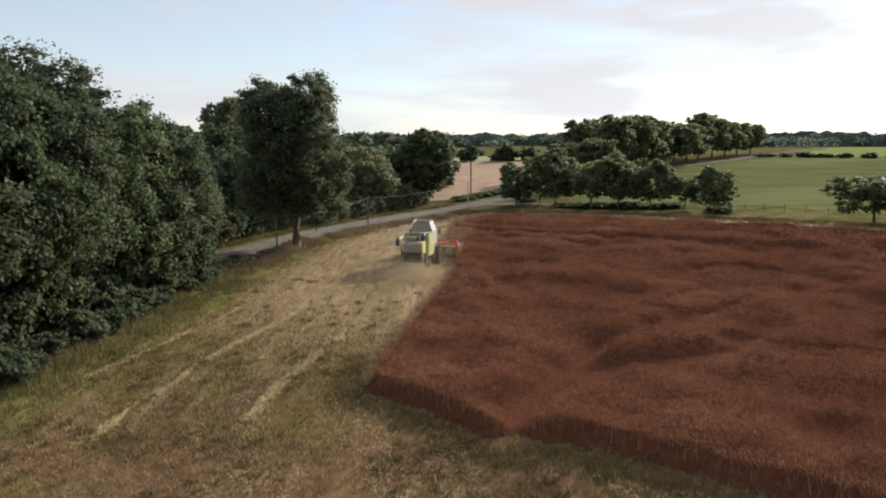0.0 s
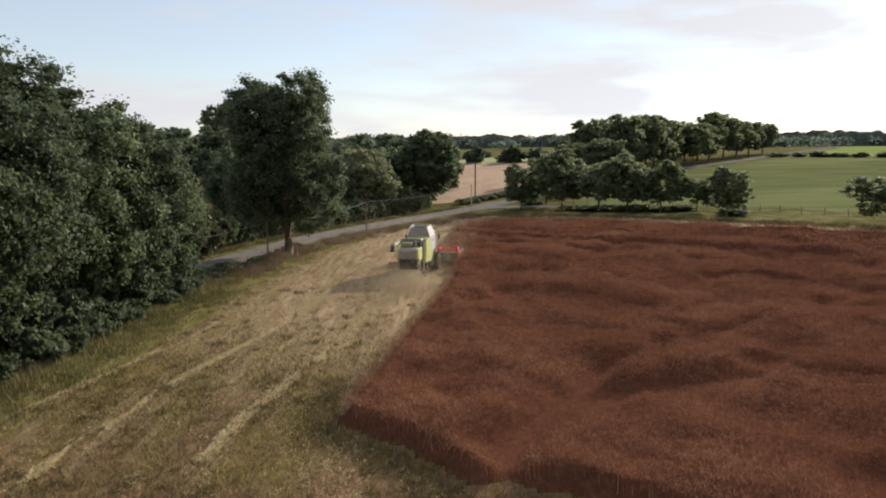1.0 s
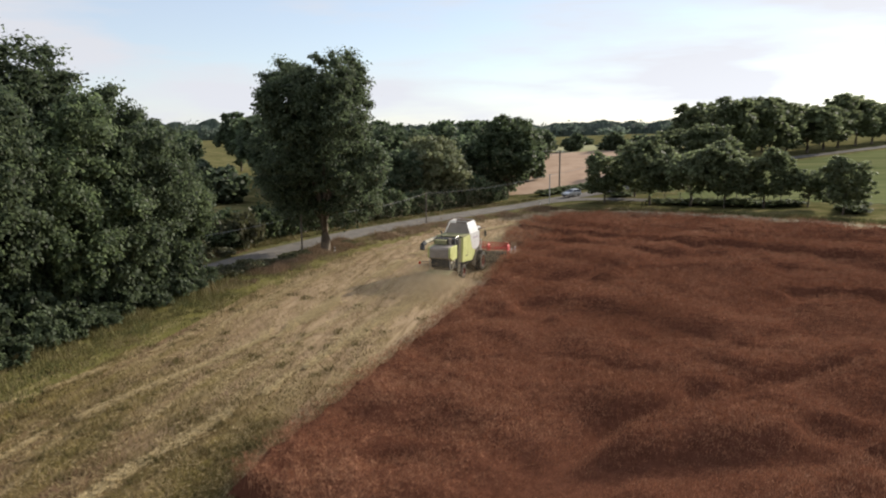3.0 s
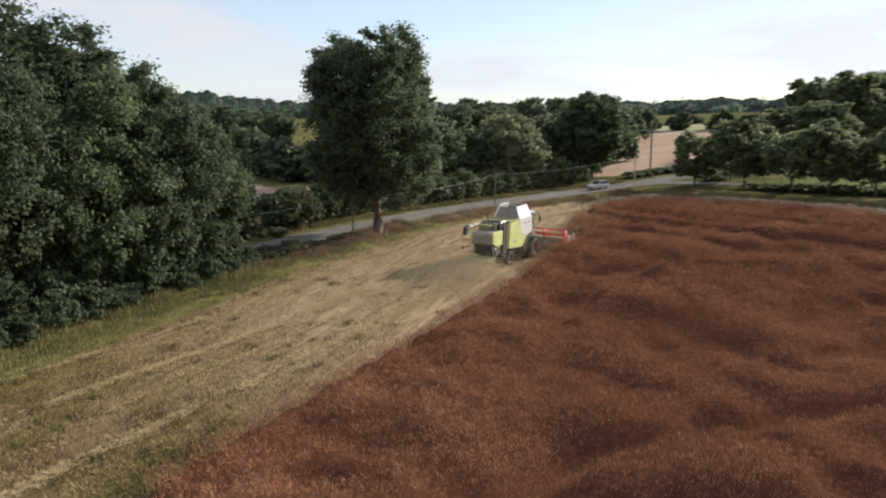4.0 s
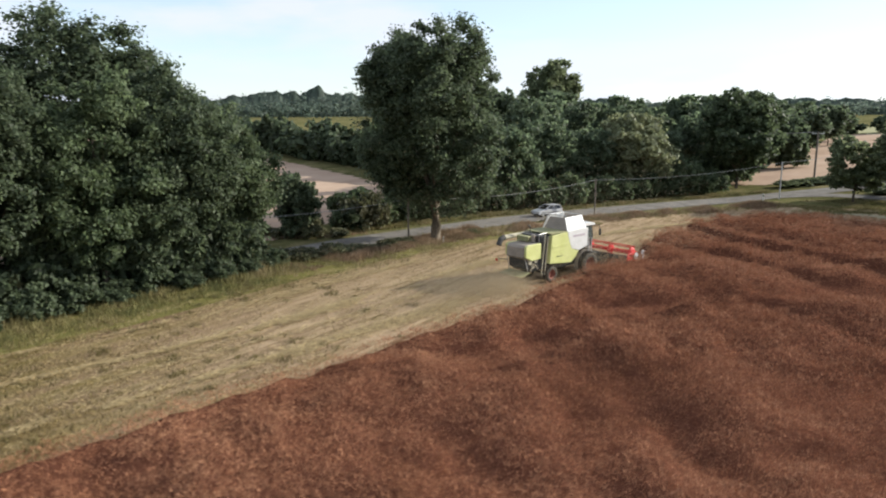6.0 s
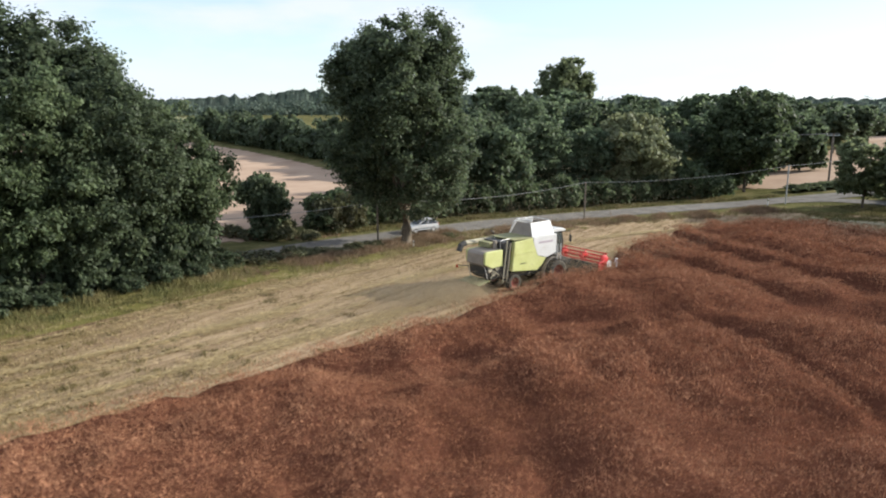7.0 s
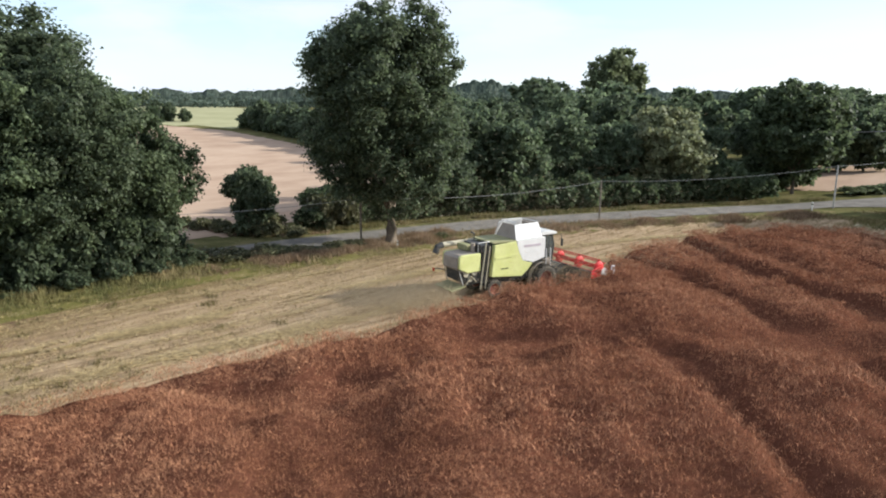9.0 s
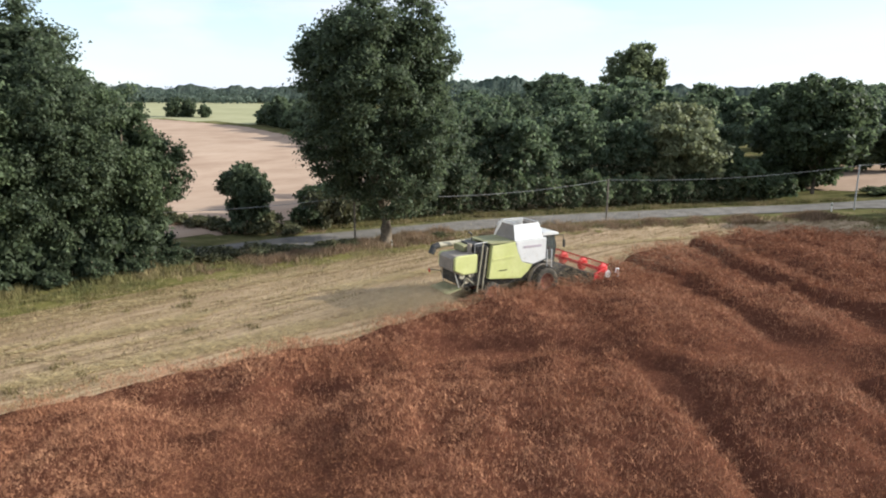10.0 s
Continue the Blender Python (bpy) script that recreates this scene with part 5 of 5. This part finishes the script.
    for x in (-3.25, -1.1, 1.1, 3.25):
        bm = B()
        for k in range(6):
            a, b = k / 6 * 2 * math.pi, (k + 1) / 6 * 2 * math.pi
            rod(bm, [(x, 0, 0), (x, math.cos(a) * 0.56, math.sin(a) * 0.56)], 0.05, 6)
            rod(bm, [(x, math.cos(a) * 0.4, math.sin(a) * 0.4), (x, math.cos(b) * 0.4, math.sin(b) * 0.4)], 0.03, 6)
        ring_profile(bm, [(x - 0.13, 0.06), (x - 0.13, 0.3), (x - 0.03, 0.46), (x + 0.03, 0.46), (x + 0.13, 0.3), (x + 0.13, 0.06)], 18)
        part("reel_spider", bm, M_RED, reel, "red reel spider")
    for k in range(6):
        a = k / 6 * 2 * math.pi
        y, z = math.cos(a) * 0.56, math.sin(a) * 0.56
        bm = rod(B(), [(-3.38, y, z), (3.38, y, z)], 0.042, 6)
        for i in range(45):
            x = -3.3 + i * 0.15
            rod(bm, [(x, y, z), (x, y * 1.05 - 0.05, z - 0.24)], 0.008, 3)
        part("reel_bat", bm, M_RED, reel, "red tined reel bat")
    return c, reel, wheels


COMBINE, REEL, WHEELS = make_combine()


def make_chaff():
    """Chaff thrown out behind the machine, and the fine dust that hangs about it and drifts off."""
    rng = np.random.default_rng(12)

    def specks(x, y, z, size):
        v = np.stack([x, y, z], 1)[:, None, :] + rng.normal(0, size, (len(x), 3, 3))
        return v.reshape(-1, 3).astype(np.float32)
    n = 120000
    far = rng.gamma(1.7, 2.6, n)
    plume = specks(rng.normal(0.5, 1.1 + 0.16 * far, n), -7.0 - far, np.abs(rng.normal(0.3, 0.4 + 0.09 * far, n)) + 0.05, 0.014)
    n = 40000
    front = specks(rng.uniform(-3.6, 4.4, n), rng.normal(2.6, 1.6, n), np.abs(rng.normal(0.9, 0.8, n)) + 0.1, 0.014)
    n = 60000
    back = rng.normal(2, 11, n)
    pall = specks(np.minimum(rng.normal(-3, 7, n), 3.0), back, rng.gamma(1.5, 1.7, n) + 0.1, 0.016)
    ob = new("chaff_cloud", polys("chaff_cloud", np.concatenate([plume, front, pall]), 3, M_DUST))
    return tagged(ob, "thin drifting cloud of chaff and dust behind the harvester", "chaff", kind="stuff")


CHAFF = make_chaff()


def make_car():
    c = new("car")
    tagged(c, "silver grey hatchback car driving along the country road", "car")
    B = bmesh.new
    low = [(-1.98, 0.32), (-2.02, 0.62), (-1.95, 0.92), (0.78, 0.98), (1.75, 0.80), (1.98, 0.62), (2.0, 0.34)]
    body = part("body", prism(B(), low, -0.85, 0.85, 0.07), M_SILVER, c, "silver car body")
    bm = B()
    a = [(-0.78, -1.9, 0.92), (0.78, -1.9, 0.92), (0.78, 0.82, 0.97), (-0.78, 0.82, 0.97)]
    b = [(-0.62, -1.5, 1.40), (0.62, -1.5, 1.40), (0.62, -0.1, 1.44), (-0.62, -0.1, 1.44)]
    va, vb = [bm.verts.new(p) for p in a], [bm.verts.new(p) for p in b]
    bm.faces.new(va[::-1])
    bm.faces.new(vb)
    for i in range(4):
        bm.faces.new((va[i], va[(i + 1) % 4], vb[(i + 1) % 4], vb[i]))
    part("cabin_glass", bm, M_CARGLASS, c, "dark car windows")
    part("roof", box(B(), -0.63, 0.63, -1.55, -0.08, 1.40, 1.47, 0.03), M_SILVER, c, "silver roof")
    for s in (1, -1):
        for p0, p1 in [((-0.79 * s, 0.84, 0.97), (-0.63 * s, -0.1, 1.44)), ((-0.80 * s, -0.45, 0.96), (-0.64 * s, -0.6, 1.43)), ((-0.79 * s, -1.9, 0.93), (-0.63 * s, -1.5, 1.42))]:
            part("roof_pillar", rod(B(), [p0, p1], 0.045, 6), M_SILVER, c)
        part("wing_mirror", box(B(), 0.86 * s - 0.09, 0.86 * s + 0.09, 0.5, 0.6, 0.98, 1.1, 0.02), M_SILVER, c)
        part("headlight", box(B(), 0.62 * s - 0.17, 0.62 * s + 0.17, 1.86, 1.97, 0.60, 0.76, 0.03), M_WHITE, c, "clear headlight")
        part("rear_light", box(B(), 0.7 * s - 0.1, 0.7 * s + 0.1, -2.03, -1.96, 0.68, 0.95, 0.02), M_LAMP_RED, c, "red rear light")
        part("side_trim", box(B(), 0.855 * s - 0.012, 0.855 * s + 0.012, -1.4, 1.2, 0.52, 0.58), M_DARK, c, "dark side strip")
    part("bumper", box(B(), -0.82, 0.82, 1.92, 2.05, 0.3, 0.5, 0.04), M_DARK, c)
    part("number_plate", box(B(), -0.25, 0.25, 2.045, 2.06, 0.4, 0.5), M_WHITE, c, "blank plate")
    for x in (-0.76, 0.76):
        for y in (-1.25, 1.25):
            hub = new("wheel")
            hub.parent = c
            hub.matrix_basis = pose(x, y, 0.31)
            s = 1 if x > 0 else -1
            part("tyre", ring_profile(B(), [(-0.1, 0.2), (-0.1, 0.29), (-0.07, 0.31), (0.07, 0.31), (0.1, 0.29), (0.1, 0.2)], 20), M_RUBBER, hub)
            part("rim", ring_profile(B(), [(-0.09, 0.205), (0.09, 0.205), (0.085 * s, 0.17), (0.06 * s, 0.02), (0.04 * s, 0.02), (0.0, 0.19)], 16), M_STEEL, hub)
    return c


CAR = make_car()


def make_pole(at, tall, radius, mat, label, arms=()):
    z = ground_z(*at)
    p = new("utility_pole")
    part("shaft", rod(bmesh.new(), [(0, 0, -0.4), (0, 0, tall * 0.5), (0, 0, tall)], radius, 10), mat, p)
    for h, half in arms:
        arm = part("crossarm", box(bmesh.new(), -half, half, -0.06, 0.06, h - 0.06, h + 0.06, 0.01), M_STEEL, p, "steel crossarm")
        for x in (-half * 0.9, 0, half * 0.9):
            part("insulator", rod(bmesh.new(), [(x, 0, h + 0.05), (x, 0, h + 0.3)], 0.06, 8), M_CONCRETE, arm)
    if not arms:
        part("cap_hook", rod(bmesh.new(), [(0, -0.12, tall - 0.1), (0, 0.12, tall - 0.1)], 0.04, 6), M_STEEL, p)
    p.matrix_basis = pose(at[0], at[1], z, 0, 0, 35)
    return tagged(p, label, "utility pole", "utility poles")


def make_wire(a, b, sag, label="thin overhead cable between the poles"):
    p0, p1 = Vector(a), Vector(b)
    pts = [p0.lerp(p1, k / 14) - Vector((0, 0, sag * 4 * (k / 14) * (1 - k / 14))) for k in range(15)]
    me_b = rod(bmesh.new(), pts, 0.022, 5)
    me = bpy.data.meshes.new("overhead_cable")
    me_b.to_mesh(me)
    me_b.free()
    me.materials.append(M_WIRE)
    return tagged(new("overhead_cable", me), label, "cable", "overhead cables")


POLES = [((-20.5, 89.7), 4.7), ((-11.6, 119.0), 4.75), ((6.6, 146.2), 5.5)]
for at, tall in POLES:
    make_pole(at, tall, 0.1, M_POLE if at[0] < 0 else M_CONCRETE, "slim weathered telephone pole at the roadside")
make_pole((8.4, 170), 8.4, 0.17, M_POLE, "tall wooden power pole with a steel crossarm", [(8.1, 1.1)])
tops = [Vector((x, y, ground_z(x, y) + h - 0.1)) for (x, y), h in POLES]
make_wire((-29, 66, 4.6), tops[0], 0.5)
make_wire(tops[0], tops[1], 0.7)
make_wire(tops[1], tops[2], 0.6)
make_wire(tops[2], (19, 176, ground_z(19, 176) + 6.0), 0.6)
big_top = Vector((8.4, 170, ground_z(8.4, 170) + 8.4))
for k in (-1, 0, 1):
    off = Vector((0.82, 0.57, 0)) * k
    make_wire(big_top + off, Vector((-44, 196, ground_z(-44, 196) + 9)) + off, 1.5, "thin power cable running over the wood")


def make_marker(at, tall, label):
    m = new("road_marker")
    part("post", prism(bmesh.new(), [(-0.05, -0.1), (-0.05, tall), (0.03, tall - 0.06), (0.05, -0.1)], -0.07, 0.07, 0.01), M_WHITE, m)
    part("band", box(bmesh.new(), -0.078, 0.078, -0.058, 0.056, tall * 0.62, tall * 0.8), M_LETTER, m, "dark reflector band")
    m.matrix_basis = pose(at[0], at[1], ground_z(*at), 0, 0, -30)
    return tagged(m, label, "road marker", "road markers")


make_marker((4.9, 143.2), 1.1, "white roadside marker post with a dark band")
make_marker((25.4, 141.6), 0.9, "white marker post beside the side road")
make_marker((-17.2, 91.4), 0.75, "short white marker post beside the oak")


def make_fence(pts, every, tall):
    f = new("wire_fence")
    tagged(f, "old wooden post and wire fence along the track", "fence")
    p = curve_points(pts, every)
    rr = random.Random(9)
    post = None
    for q in p:
        h = tall * rr.uniform(0.9, 1.1)
        z = ground_z(q[0], q[1])
        if post is None:
            post = part("post", rod(bmesh.new(), [(0, 0, -0.2), (0, 0, tall)], 0.06, 6), M_POLE, f)
            first = post
        else:
            first = new("post", post.data)
            first.parent = f
        first.matrix_basis = pose(q[0], q[1], z, rr.uniform(-4, 4), rr.uniform(-4, 4), 0)
    for k in (0.55, 0.95):
        part("wire", rod(bmesh.new(), [(q[0], q[1], ground_z(q[0], q[1]) + tall * k) for q in p], 0.012, 4), M_WIRE, f)


make_fence([(25, 149.5), (33, 143.5), (47, 134), (60, 113), (76, 94)], 3.2, 1.15)


def motions():
    rows = [(0.0, -1.32, 81.2, 10.0), (2.5, -0.98, 83.3, 12.5), (5.5, -0.42, 85.85, 15.5), (7.5, 0.12, 87.22, 16.2), (10.0, 0.76, 89.1, 16.2)]
    walk(COMBINE, [(t, pose(x, y, ground_z(x, y) + 0.01, 0, 0, -h)) for t, x, y, h in rows])
    walk(CHAFF, [(t, pose(x, y, ground_z(x, y) + 0.01, 0, 0, -h)) for t, x, y, h in rows])
    walk(REEL, [(k * 0.5, pose(0, 3.75, 1.68, -55 * k, 0, 0)) for k in range(21)])
    for wheel, x, y, r in zip(WHEELS, (1.5, -1.5, 1.2, -1.2), (0, 0, -4.3, -4.3), (1.0, 1.0, 0.68, 0.68)):
        walk(wheel, [(float(k), pose(x, y, r, -math.degrees(0.85 / r) * k, 0, 0)) for k in range(11)])
    way = curve_points(ROAD, 0.2)
    run = np.concatenate([[0], np.cumsum(np.linalg.norm(np.diff(way, axis=0), axis=1))])
    keyed = []
    for t, s in [(0.0, 196.5), (1.2, 176), (2.5, 154.5), (3.2, 143), (3.8, 133.6), (4.5, 122.3), (5.0, 113.4), (5.5, 105.2), (6.2, 93.2), (6.8, 83.1), (7.2, 76.5), (7.6, 69.4), (8.0, 62.2), (8.4, 55.3), (9.0, 45), (10.0, 28)]:
        x, y = np.interp(s, run, way[:, 0]), np.interp(s, run, way[:, 1])
        dx, dy = np.interp(s - 1, run, way[:, 0]) - x, np.interp(s - 1, run, way[:, 1]) - y
        keyed.append((t, pose(x, y, ground_z(x, y) + 0.085, 0, 0, math.degrees(math.atan2(-dx, dy)))))
    walk(CAR, keyed)


motions()
